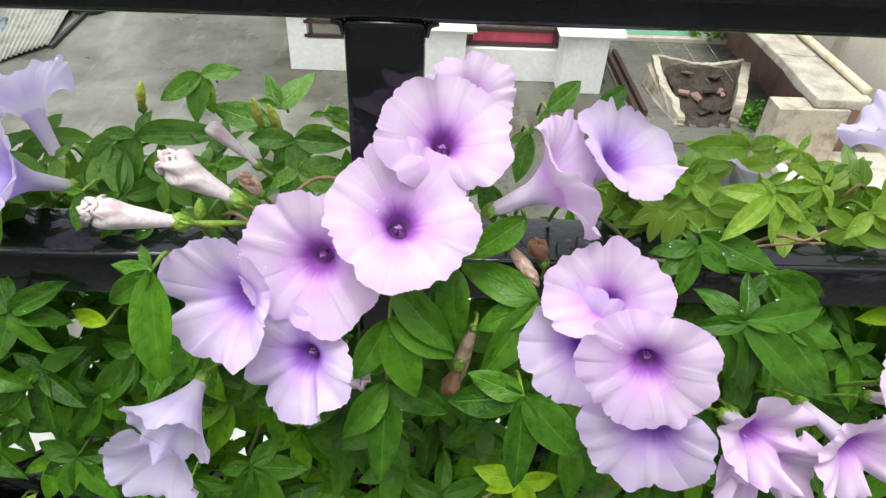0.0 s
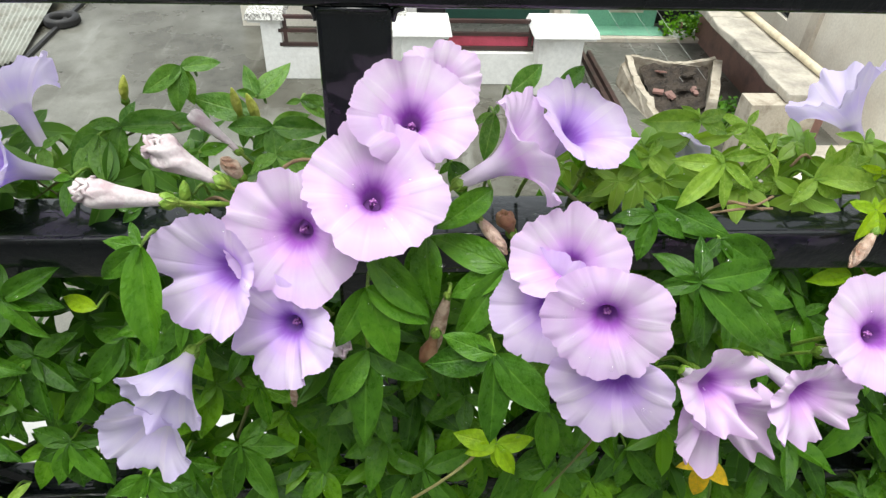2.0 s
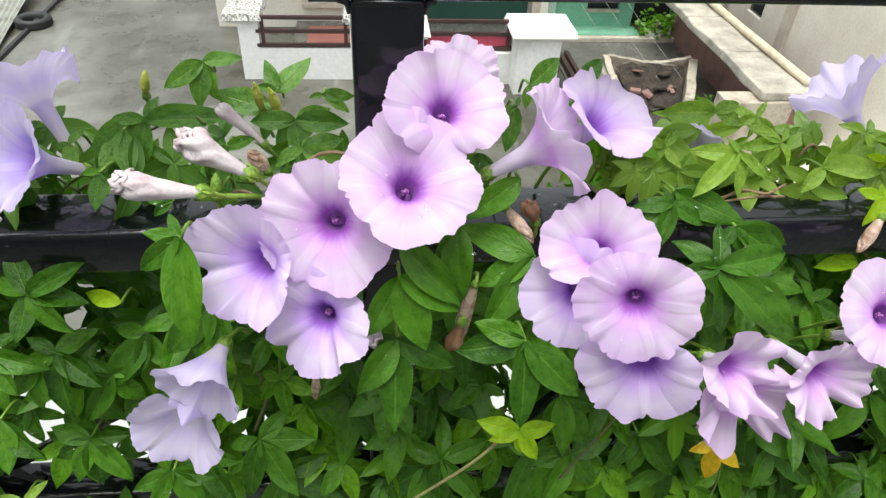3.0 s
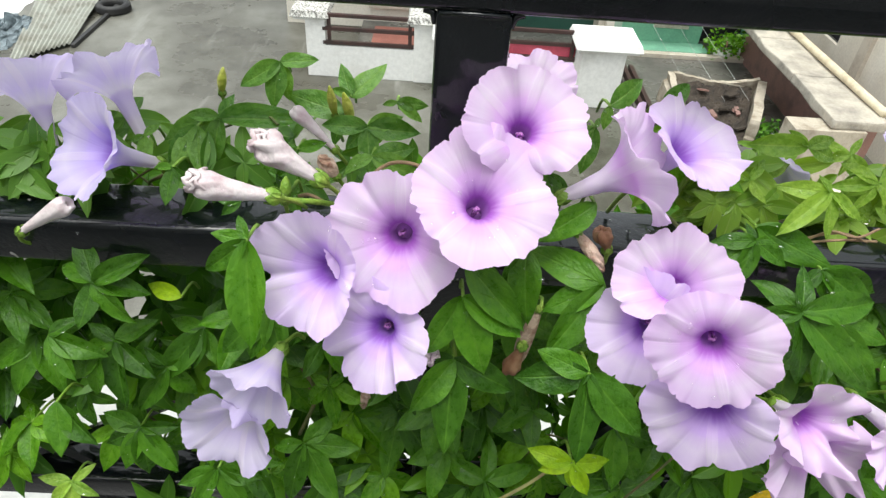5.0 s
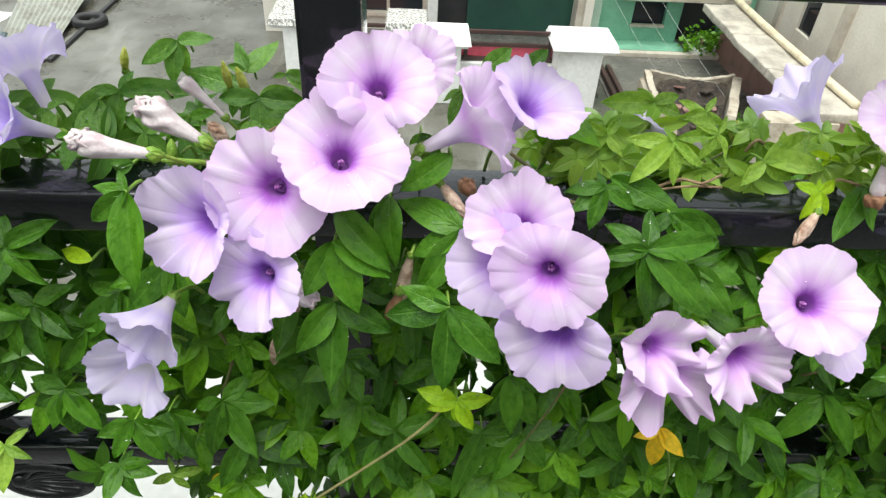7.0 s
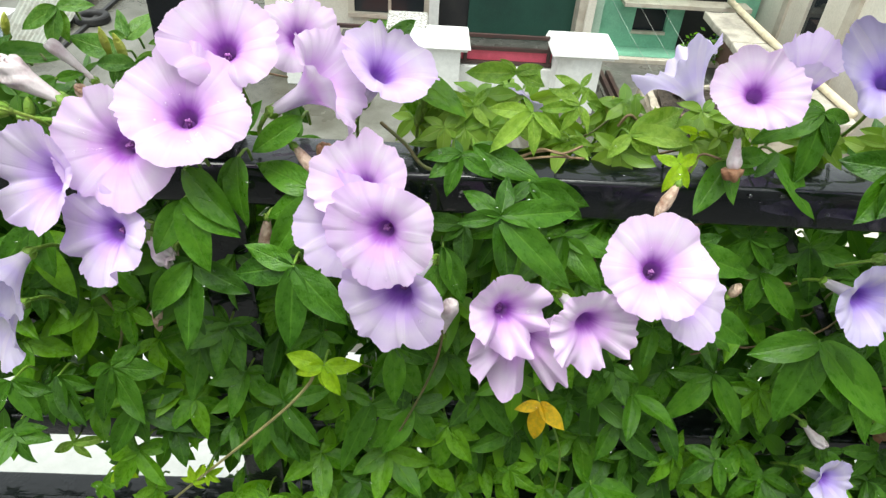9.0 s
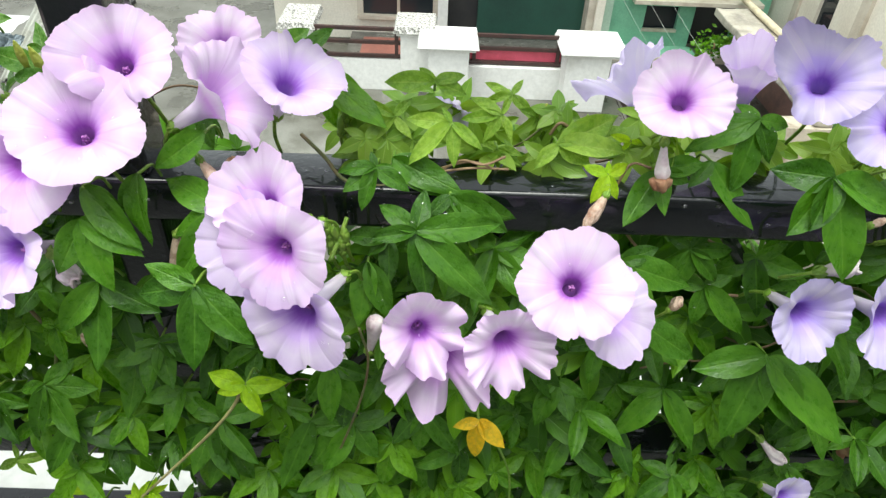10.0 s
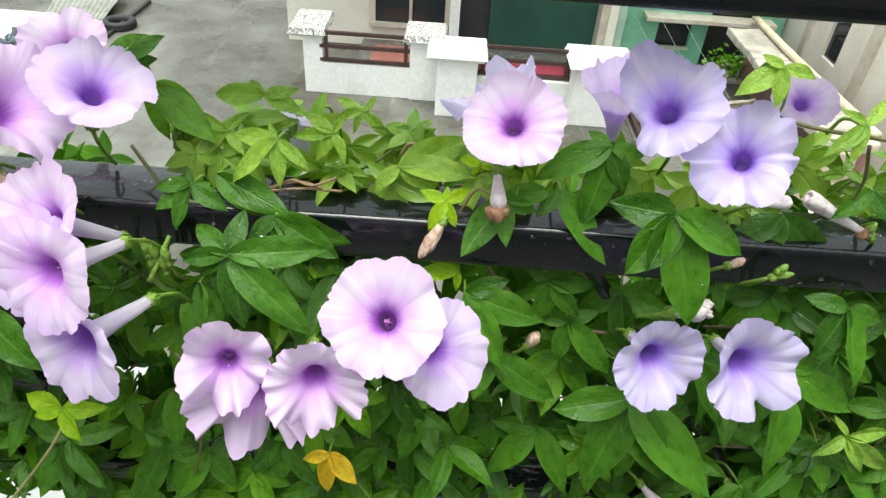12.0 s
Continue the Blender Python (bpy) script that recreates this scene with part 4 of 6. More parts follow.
def leaf(x, y, z, *fingers, kind="green", tilt=(0.0, 0.0), stalk=(0.0, 0.03, -0.02), wide=False, broad=False):
    """A five-fingered leaf. fingers: (degrees from +x in the leaf's plane, metres). tilt turns the plane sideways and up."""
    at = Vector((x, y, z))
    turn = Matrix.Rotation(radians(tilt[0]), 3, "Z") @ Matrix.Rotation(radians(-tilt[1]), 3, "X")
    right, up, nrm = turn @ Vector((1, 0, 0)), turn @ Vector((0, 0.63, 0.78)), turn @ Vector((0, -0.78, 0.63))
    end = Vector(stalk)
    st = tube_bm(arc([(0, 0, 0), end * 0.5 + Vector((0, 0.006, 0.004)), end], 3), 0.0011, 5)
    lf = part("leaf", bm_mesh("leaf", st, SEPAL, True), vine, "", Matrix.Translation(at))
    for a, length in fingers:
        a = radians(a)
        droop = leaf_rnd.uniform(0.0, 0.18)
        d = right * math.cos(a) + up * math.sin(a) - nrm * droop
        n2 = (nrm + right * leaf_rnd.uniform(-0.3, 0.3) + up * leaf_rnd.uniform(-0.2, 0.3)).normalized()
        me = (BROAD if broad else WIDE if wide else BLADES)[kind][leaf_rnd.randrange(6)]
        m = blade_matrix(d, n2, length * 1.03, nrm * leaf_rnd.uniform(-0.001, 0.001))
        part("leaflet", me, lf, "", m)
        for _ in range(drop_rnd.choice((0, 0, 1, 1, 2))):
            v = me.vertices[drop_rnd.randrange(14, 56)]
            part("water_drop", DROPS[drop_rnd.randrange(3)], lf, "", Matrix.Translation(m @ v.co + n2 * 0.0003))
    return lf


def trumpet(R, cup, tube, ruffle, seed, folds=(), deep=0.4):
    """The surface of a flower: a function of the angle and of v, which runs from the tube's base (0) over the mouth (0.35) to the rim (1)."""
    rnd = random.Random(seed)
    r_mouth, r_base, z_mouth = 0.0090 * R / 0.04, 0.0034, -deep * R
    shift = [rnd.uniform(-0.12, 0.12) for _ in range(5)]
    reach = [rnd.uniform(0.015, 0.08) for _ in range(5)]
    lobe = [rnd.uniform(-0.04, 0.06) for _ in range(5)]
    sag = [rnd.uniform(-0.10, 0.10) for _ in range(5)]
    tears = [(rnd.uniform(0, 2 * math.pi), rnd.uniform(0.018, 0.045), rnd.uniform(0.025, 0.075)) for _ in range(6)]
    crisp = 0.32 if deep > 0.5 else 0.45

    def point(th, v):
        if v <= 0.35:
            s = v / 0.35
            r = (r_base + (r_mouth * 0.82 - r_base) * s ** 1.3) * (1 + 0.06 * (1 - s) * math.cos(5 * th))
            return r * math.cos(th), r * math.sin(th), z_mouth - tube * (1 - s)
        w = (v - 0.35) / 0.65
        r = r_mouth * 0.82 + (R - r_mouth * 0.82) * (0.30 * w + 0.70 * w ** 1.25)
        z = z_mouth * (1 - w) ** (2.6 - 1.1 * min(1, (deep - 0.4) * 2.5)) + cup * R * w
        for k in range(5):
            tk = 2 * math.pi * k / 5
            da = abs((th - tk + math.pi) % (2 * math.pi) - math.pi)
            plate = 1 / (1 + math.exp(max(-30, min(30, (da - 0.20 * (1 - w) - 0.05) / 0.016))))
            z += crisp * 0.050 * R * w ** 0.7 * plate + crisp * 0.05 * R * w * abs(1 - da / 0.63) * (da < 0.63)
            r *= 1 - reach[k] * w ** 6 * math.exp(-(da / 0.075) ** 2)
            ds = (th - tk - math.pi / 5 - shift[k] + math.pi) % (2 * math.pi) - math.pi
            z -= crisp * 0.060 * R * w ** 1.4 * math.exp(-abs(ds) / 0.075)
            g = math.exp(-(ds / 0.34) ** 2)
            r *= 1 + (0.03 + lobe[k]) * w ** 2.5 * g
            z += sag[k] * R * w ** 2 * g
        c, s_ = math.cos(th), math.sin(th)
        n1 = noise.noise((c * 1.6 + seed, s_ * 1.6, 0.3))
        n2 = noise.noise((c * 4.5 + seed, s_ * 4.5, 7.1))
        n3 = noise.noise((c * 13 + seed, s_ * 13, 3.7))
        n4 = noise.noise((c * 34 + seed, s_ * 34, 1.7))
        n5 = noise.noise((c * 75 + seed, s_ * 75, 5.2))
        z += R * ruffle * w ** 2 * (0.80 * n1 + 0.42 * n2 * w ** 2 + 0.05 * n3 * w ** 6)
        r *= 1 + w ** 4 * (0.085 * n1 + 0.055 * n2) + w ** 10 * (0.012 * n3 + 0.013 * n4 + 0.012 * n5)
        for ta, wd, amt in tears:
            da = (th - ta + math.pi) % (2 * math.pi) - math.pi
            r *= 1 - amt * w ** 9 * math.exp(-(da / wd) ** 2)
        for ta, wd, amt, *cut in folds:
            da = (th - radians(ta) + math.pi) % (2 * math.pi) - math.pi
            g = math.exp(-(da / wd) ** 2) * w ** 1.6
            z += amt * R * g
            r *= 1 - (cut[0] if cut else abs(amt) * 0.45) * g
        return r * math.cos(th), r * math.sin(th), z

    return point


def ring_mesh(name, point, vs, na, material, lift=0.0, cap=False):
    """Rings of the surface at the steps vs, lifted a little off it."""
    verts, faces, uvs = [], [], []
    for j, v in enumerate(vs):
        for i in range(na):
            th = 2 * math.pi * i / na
            x, y, z = point(th, v)
            k = lift * (1 - (j / (len(vs) - 1)) ** 2)
            verts.append((x - k * math.cos(th), y - k * math.sin(th), z + k + lift * 0.25))
            uvs.append((i / na, v))
    for j in range(len(vs) - 1):
        for i in range(na):
            a, b = j * na + i, j * na + (i + 1) % na
            faces.append((a, b, b + na, a + na))
    if cap:
        faces.append(tuple(range(na)))
    me = mesh_of(name, verts, faces, material, uvs)
    lay = me.uv_layers["UVMap"].data
    for p in me.polygons:
        us = [lay[k].uv[0] for k in p.loop_indices]
        if len(us) == 4 and max(us) - min(us) > 0.5:
            for k in p.loop_indices:
                if lay[k].uv[0] < 0.5:
                    lay[k].uv[0] += 1.0
    return me


def calyx_mesh(r, length):
    bm = bmesh.new()
    for k in range(5):
        a = 2 * math.pi * k / 5
        rad = Vector((math.cos(a), math.sin(a), 0))
        tan = Vector((-math.sin(a), math.cos(a), 0))
        rows = []
        for j in range(6):
            v = j / 5
            w = r * 0.95 * math.sin(math.pi * (0.25 + 0.72 * v)) + 0.0002
            o = r * (0.35 + 0.85 * math.sin(math.pi * min(1, 0.15 + 0.5 * v)))
            rows.append([bm.verts.new(rad * (o - 0.25 * abs(u) * r) + tan * (u * w) + Vector((0, 0, length * v))) for u in (-1, 0, 1)])
        for p, q in zip(rows, rows[1:]):
            for i in range(2):
                bm.faces.new((p[i], p[i + 1], q[i + 1], q[i]))
    tube_bm([(0, 0, -0.002), (0, 0, 0.003)], [r * 0.45, r * 0.8], 8, bm)
    return bm_mesh("calyx", bm, SEPAL, True)


CALYX = calyx_mesh(0.0048, 0.010)


def stigma_mesh():
    bm = bmesh.new()
    for k in range(5):
        a = 2 * math.pi * k / 5
        tube_bm([(0.0009 * math.cos(a), 0.0009 * math.sin(a), -0.016), (0.0020 * math.cos(a), 0.0020 * math.sin(a), -0.004), (0.0024 * math.cos(a), 0.0024 * math.sin(a), 0.0)], [0.0006, 0.0007, 0.0012], 5, bm)
    for k in range(2):
        bmesh.ops.create_icosphere(bm, subdivisions=1, radius=0.0017, matrix=Matrix.Translation((0.0012 * (k * 2 - 1), 0, 0.002)))
    return bm_mesh("pistil", bm, ANTHER, True)


STAMENS = stigma_mesh()


def facing(d, spin):
    q = Vector(d).normalized().to_track_quat("Z", "Y").to_matrix().to_4x4()
    return q @ Matrix.Rotation(radians(spin), 4, "Z")


def flower(x, y, z, d, R=0.040, cup=0.12, tube=0.030, ruffle=0.16, seed=1, tint="pink", folds=(), spin=0, label="", drops=0, stalk=None, deep=0.29, pistil=True):
    """An open flower whose throat is at (x, y, z) and which faces d."""
    material = {"pink": PETAL_PINK, "lilac": PETAL_LILAC, "blue": PETAL_BLUE, "white": PETAL_WHITISH}[tint]
    word = {"pink": "pinkish lilac", "lilac": "pale lilac", "blue": "bluish lilac", "white": "whitish lilac"}[tint]
    f = tagged(new("morning_glory_flower"), label or f"open {word} morning glory flower with a dark violet throat", "flower", "morning glory flowers")
    f.matrix_basis = Matrix.Translation((x, y, z)) @ facing(d, spin)
    point = trumpet(R, cup, tube, ruffle, seed, folds, deep)
    cor = part("corolla", ring_mesh("corolla", point, [0.35 * k / 8 for k in range(8)] + [0.35 + 0.65 * k / 20 for k in range(21)], 340, material), f)
    lining = {"pink": THROAT_PINK, "lilac": THROAT_LILAC, "blue": THROAT_BLUE, "white": THROAT_WHITISH}[tint]
    part("throat", ring_mesh("throat", point, [0.20 + (0.20 if tint == "white" else 0.42) * k / 19 for k in range(20)], 80, lining, 0.0004, True), f, "deep violet throat")
    if pistil and tube >= 0.015:
        part("pistil", STAMENS, f, "pale stamens", Matrix.Translation((0, 0, (-0.003 if deep < 0.4 else -0.25 * tube) - deep * R)) @ Matrix.Diagonal((0.7, 0.7, 0.7, 1)))
    base = -deep * R - tube
    part("calyx", CALYX, f, "green sepals", Matrix.Translation((0, 0, base - 0.002)) @ Matrix.Diagonal((0.8, 0.8, 0.85, 1)))
    inv = f.matrix_basis.inverted().to_3x3()
    drop = inv @ Vector(stalk or (0.0, 0.02, -0.03))
    b0 = Vector((0, 0, base - 0.003))
    pts = arc([b0, b0 + Vector((0, 0, -0.010)) + drop * 0.35, b0 + Vector((0, 0, -0.012)) + drop], 5)
    part("stalk", bm_mesh("stalk", tube_bm(pts, 0.0014, 6), SEPAL, True), f, "green stalk")
    rnd = random.Random(seed * 7 + 1)
    if drops:
        me = cor.data
        cand = [v for v in me.vertices if 0.012 < math.hypot(v.co.x, v.co.y) < R * 0.92 and v.co.z > base + tube]
        for v in rnd.sample(cand, drops):
            rad = rnd.uniform(0.0007, 0.0019)
            bm = bmesh.new()
            bmesh.ops.create_icosphere(bm, subdivisions=2, radius=rad, matrix=Matrix.Translation((v.co.x, v.co.y, v.co.z + rad * 0.2)) @ Matrix.Diagonal((1, 1.15, 0.55, 1)))
            part("water_drop", bm_mesh("water_drop", bm, water, True), cor, "clear water drop")
    return f


def furled_mesh(length, r, material, twist=2.6, ridge=0.22, seed=1, tip=0.6, n=26, na=40):
    """A furled or wilted corolla along +z: a tube with spiral folds that ends in a rolled-in swirl, or in a point (tip < 0.4)."""
    verts, faces = [], []
    roll = length - 1.1 * r
    for j in range(n + 1):
        v = j / n
        if tip < 0.4:
            prof, zz = math.sin(math.pi * (0.10 + 0.87 * v)) ** 0.8, length * v
        elif v < 0.62:
            prof, zz = 0.36 + 0.64 * (v / 0.62) ** 1.3, roll * v / 0.62
        else:
            a = (v - 0.62) / 0.38 * math.pi * 1.18
            prof, zz = 0.52 + 0.48 * math.cos(a), roll + 1.05 * r * math.sin(a)
        late = max(0.0, (v - 0.35) / 0.65) ** 1.2
        for i in range(na):
            th = 2 * math.pi * i / na
            a = th + twist * v * v
            q = 1 + (0.04 * v + ridge * 0.85 * late) * (abs(math.sin(2.5 * a)) - 0.5) + (0.05 + 0.25 * ridge) * v * noise.noise((math.cos(th) * 2 + seed, math.sin(th) * 2, v * 4))
            rr = r * prof * q
            up = 0.35 * r * ridge * late * math.sin(2.5 * a + seed) + 0.30 * r * ridge * late * noise.noise((math.cos(th) * 3, math.sin(th) * 3, seed + v * 3))
            bend = 0.12 * length * v * v * math.sin(seed)
            verts.append((rr * math.cos(th) + bend, rr * math.sin(th), zz + (up if tip >= 0.4 else 0)))
    for j in range(n):
        for i in range(na):
            a, b = j * na + i, j * na + (i + 1) % na
            faces.append((a, b, b + na, a + na))
    faces.append(tuple(n * na + i for i in range(na)))
    return mesh_of("furled_corolla", verts, faces, material)


def furled(x, y, z, d, length=0.05, r=0.008, material=None, label="", seed=1, twist=2.6, ridge=0.22, tip=0.6, name="flower_bud", category="bud", stalk=(0.0, 0.02, -0.02)):
    """A closed flower from its calyx at (x, y, z) pointing along d."""
    f = tagged(new(name), label, category, "closed flowers and buds")
    f.matrix_basis = Matrix.Translation((x, y, z)) @ facing(d, seed * 40)
    part("corolla", furled_mesh(length, r, material or PETAL_WHITE, twist, ridge, seed, tip), f)
    if tip >= 0.9 and material is None:
        lean = Vector((0.12 * length * 0.9 * math.sin(seed), 0, length - 0.9 * r))
        bm = bmesh.new()
        for start, turns, wide, rise in ((0.4, 1.15, 0.95, 0.15), (2.6, 0.9, 0.70, 0.45), (4.4, 0.8, 0.85, 0.05)):
            pts, rad = [], []
            for i in range(19):
                q = i / 18
                a = start + 2 * math.pi * turns * q
                k = wide * r * (1 - 0.55 * q)
                pts.append(lean + Vector((k * math.cos(a), k * math.sin(a), r * (rise + 0.85 * math.sin(3.1 * q)) + 0.22 * r * math.sin(5 * a))))
                rad.append(r * (0.07 + 0.12 * math.sin(math.pi * q)))
            tube_bm(pts, rad, 7, bm)
        part("rolled_rim", bm_mesh("rolled_rim", bm, PETAL_WHITE, True), f, "rolled-in white petal edges")
        bm = bmesh.new()
        bmesh.ops.create_icosphere(bm, subdivisions=2, radius=1.0, matrix=Matrix.Translation(lean) @ Matrix.Diagonal((0.55 * r, 0.55 * r, 0.35 * r, 1)))
        part("hollow", bm_mesh("hollow", bm, WILT, True), f, "brownish hollow between the petals")
    k = max(0.5, r / 0.009)
    part("calyx", CALYX, f, "green sepals", Matrix.Translation((0, 0, -0.003)) @ Matrix.Diagonal((k, k, k, 1)))
    inv = f.matrix_basis.inverted().to_3x3()
    drop = inv @ Vector(stalk)
    pts = arc([Vector((0, 0, -0.003)), Vector((0, 0, -0.010)) + drop * 0.4, Vector((0, 0, -0.012)) + drop], 4)
    part("stalk", bm_mesh("stalk", tube_bm(pts, 0.0013, 6), SEPAL, True), f)
    return f


def stem(points, r, material):
    """A length of vine stem or tendril."""
    return part("stem", bm_mesh("stem", tube_bm(arc(points, 6), r, 6), material, True), vine)

# ---- flowers ----
flower(-0.054, -0.054, 1.040, (-0.12, -0.89, 0.44), R=0.0388, cup=0.10, seed=1, drops=12, spin=20, folds=((15, 0.75, -0.28, 0.25), (110, 0.10, -0.1, 0.12), (225, 0.08, 0.0, 0.06)))
flower(-0.010, -0.0495, 1.0642, (0.14, -0.57, 0.81), R=0.0376, cup=0.12, seed=2, drops=14, folds=((195, 0.4, 0.10, 0.0), (320, 0.10, -0.08, 0.10), (80, 0.50, 0.22, -0.05)))
flower(0.111, -0.106, 1.0205, (-0.31, -0.91, 0.29), R=0.0338, cup=0.07, tube=0.05, seed=3, drops=12, tint='pink', spin=10, folds=((80, 0.6, -0.15, 0.12),))
flower(0.097, -0.070, 1.029, (-0.33, -0.66, 0.68), R=0.0322, cup=0.22, tube=0.05, seed=4, ruffle=0.2, folds=((285, 0.8, -0.12, 0.50), (262, 0.10, 0.10, 0.05)))
flower(0.091, -0.075, 1.002, (-0.20, -0.86, 0.47), R=0.0353, cup=0.22, seed=5, tint='lilac', folds=((0, 0.9, -0.25, 0.45),))
flower(0.121, -0.114, 0.979, (-0.40, -0.90, 0.17), R=0.0370, cup=0.12, tube=0.045, seed=6, tint='lilac', drops=5, folds=((90, 0.9, -0.3, 0.6),))
flower(-0.095, -0.064, 1.022, (-0.48, -0.76, 0.44), R=0.0352, cup=0.40, seed=7, tint='lilac', drops=3, folds=((15, 0.8, -0.30, 0.32), (205, 0.15, -0.2, 0.16), (255, 0.12, 0.15, 0.16)))
flower(-0.062, -0.078, 0.991, (-0.30, -0.84, 0.46), R=0.0330, cup=0.22, seed=8, tint='lilac', folds=((60, 0.7, -0.35, 0.35), (230, 0.12, -0.2, 0.14), (320, 0.15, 0.35)))
flower(-0.129, -0.100, 0.966, (-0.32, -0.94, -0.09), R=0.0261, cup=0.35, seed=9, tint='white', ruffle=0.35, tube=0.008, deep=0.8, folds=((80, 0.5, 0.3), (250, 0.15, 0.2, 0.1)))
flower(-0.149, -0.097, 0.922, (-0.22, -0.96, 0.15), R=0.0289, cup=0.30, seed=10, tint='white', ruffle=0.3, tube=0.010, deep=0.7)
flower(0.0105, -0.021, 1.0950, (0.04, -0.62, 0.78), R=0.0342, cup=0.16, seed=11, tint='pink', folds=((265, 0.55, -0.75, 0.45), (105, 0.12, 0.12, 0.18), (165, 0.45, 0.25, 0.0)))
flower(0.032, 0.104, 1.054, (0.12, -0.69, 0.71), R=0.0320, cup=0.25, seed=12, ruffle=0.35, folds=((95, 0.14, 0.1, 0.2),))
flower(0.0765, -0.032, 1.082, (0.82, -0.10, 0.56), R=0.0335, cup=0.20, seed=13, ruffle=0.4, tube=0.026, deep=0.70, tint='pink', folds=((265, 0.5, -0.25, -0.06), (85, 0.4, -0.15, -0.04), (170, 0.4, 0.15, 0.08)), pistil=False)
flower(0.109, -0.007, 1.082, (0.40, -0.38, 0.84), R=0.0320, cup=0.16, seed=14, ruffle=0.22, deep=0.45, folds=((50, 0.12, -0.1, 0.12), (300, 0.14, 0.2)), tint='lilac', pistil=False)
flower(0.213, 0.075, 1.022, (-0.35, -0.90, -0.25), R=0.0210, cup=0.55, seed=15, ruffle=0.6, tint='white', tube=0.012, label='small drooping whitish lilac flower half hidden by leaves', deep=0.35)
flower(-0.254, 0.075, 1.063, (-0.50, 0.52, 0.69), R=0.0330, cup=0.12, seed=20, tint='white', tube=0.036, ruffle=0.4, deep=0.55)
flower(-0.234, -0.003, 1.053, (-0.56, -0.61, 0.56), R=0.0315, cup=0.28, seed=21, tint='blue', ruffle=0.25, tube=0.026, deep=0.55)
flower(-0.306, 0.070, 1.054, (-0.36, 0.58, 0.73), R=0.0320, cup=0.22, seed=22, tint='white', tube=0.036, deep=0.6)
flower(0.195, -0.097, 0.952, (0.20, -0.84, 0.51), R=0.0275, cup=0.25, seed=17, ruffle=0.6, tube=0.02, folds=((210, 0.17, 0.40, 0.05), (240, 0.16, -0.45, 0.06), (288, 0.16, 0.42, 0.05), (318, 0.17, -0.45, 0.08), (165, 0.2, -0.3, 0.06), (60, 0.25, 0.25, 0.1)), drops=6, label='crumpled lilac morning glory flower with a folded rim', deep=0.5)
flower(0.208, -0.096, 0.925, (0.14, -0.98, 0.08), R=0.0380, cup=0.20, seed=18, ruffle=0.6, folds=((205, 0.14, 0.35, 0.04), (232, 0.14, -0.40, 0.05), (262, 0.13, 0.38, 0.04), (288, 0.12, -0.4, 0.22), (322, 0.15, 0.35, 0.04), (90, 0.9, -0.6, 0.75)))
flower(0.250, -0.106, 0.950, (0.22, -0.94, 0.26), R=0.0305, cup=0.20, seed=19, ruffle=0.5, tube=0.035, folds=((300, 0.2, -0.4), (40, 0.5, -0.3, 0.2)), deep=0.45)
flower(0.288, -0.088, 0.988, (-0.10, -0.65, 0.75), R=0.0350, cup=0.10, seed=23, tube=0.045, drops=5, folds=((330, 0.3, 0.2), (100, 0.10, 0.0, 0.06)))
flower(0.320, -0.080, 0.958, (0.42, -0.64, 0.64), R=0.0335, cup=0.05, seed=24, tint='lilac', tube=0.045, folds=((150, 0.9, -0.5, 0.5),))
flower(0.355, -0.006, 1.077, (-0.20, -0.63, 0.75), R=0.0308, deep=0.30, cup=0.02, tint='pink', folds=((75, 0.12, 0.3, 0.12), (130, 0.14, -0.15, 0.10), (270, 0.8, 0.05, 0.10)), seed=25, ruffle=0.45, pistil=False)
flower(0.3526, 0.1214, 1.036, (-0.50, 0.48, 0.72), R=0.0365, cup=0.20, seed=26, tint='white', ruffle=0.5, tube=0.028, deep=0.75, folds=((60, 0.25, 0.2, -0.08), (200, 0.2, 0.25, 0.05), (300, 0.3, -0.2, 0.05)), pistil=False)
flower(0.436, 0.078, 1.049, (-0.12, -0.22, 0.97), R=0.0265, cup=1.05, seed=27, ruffle=0.35, tint='lilac', deep=0.55, tube=0.015, folds=((60, 0.3, 0.1, 0.30), (160, 0.3, 0.15, 0.2), (270, 0.35, 0.2, 0.12), (330, 0.2, -0.2, 0.25)), pistil=False)
flower(0.447, 0.008, 1.087, (-0.40, -0.55, 0.73), R=0.0342, deep=0.33, cup=0.08, folds=((140, 0.34, 0.10, -0.26), (88, 0.30, 0.0, 0.10), (30, 0.12, 0.1, 0.08), (222, 0.62, -0.60, 0.55)), seed=28, tint='blue', ruffle=0.4, tube=0.04, pistil=False)
flower(0.487, -0.022, 1.073, (-0.43, -0.61, 0.67), R=0.0305, deep=0.33, cup=0.04, folds=((30, 0.12, -0.2, 0.12), (110, 0.15, 0.2, 0.1), (215, 0.14, 0.2, 0.12), (300, 0.12, -0.15, 0.14)), seed=29, tint='blue', ruffle=0.4, pistil=False)
flower(0.462, -0.062, 0.944, (0.16, -0.92, 0.36), R=0.0295, cup=0.22, seed=31, tint='blue', ruffle=0.28, deep=0.45, pistil=False)
flower(0.522, -0.061, 0.943, (0.12, -0.92, 0.38), R=0.0335, cup=0.22, seed=32, tint='blue', ruffle=0.3, folds=((170, 0.4, 0.3), (290, 0.2, -0.3)), deep=0.45, pistil=False)
flower(0.549, 0.050, 1.078, (-0.15, -0.60, 0.78), R=0.0200, cup=0.25, seed=33, tint='lilac', pistil=False)
furled(-0.121, -0.045, 1.057, (-0.94, -0.24, 0.26), length=0.042, r=0.0077, seed=2, ridge=0.45, tip=0.95, label='furled white closing flower with a curled tip')
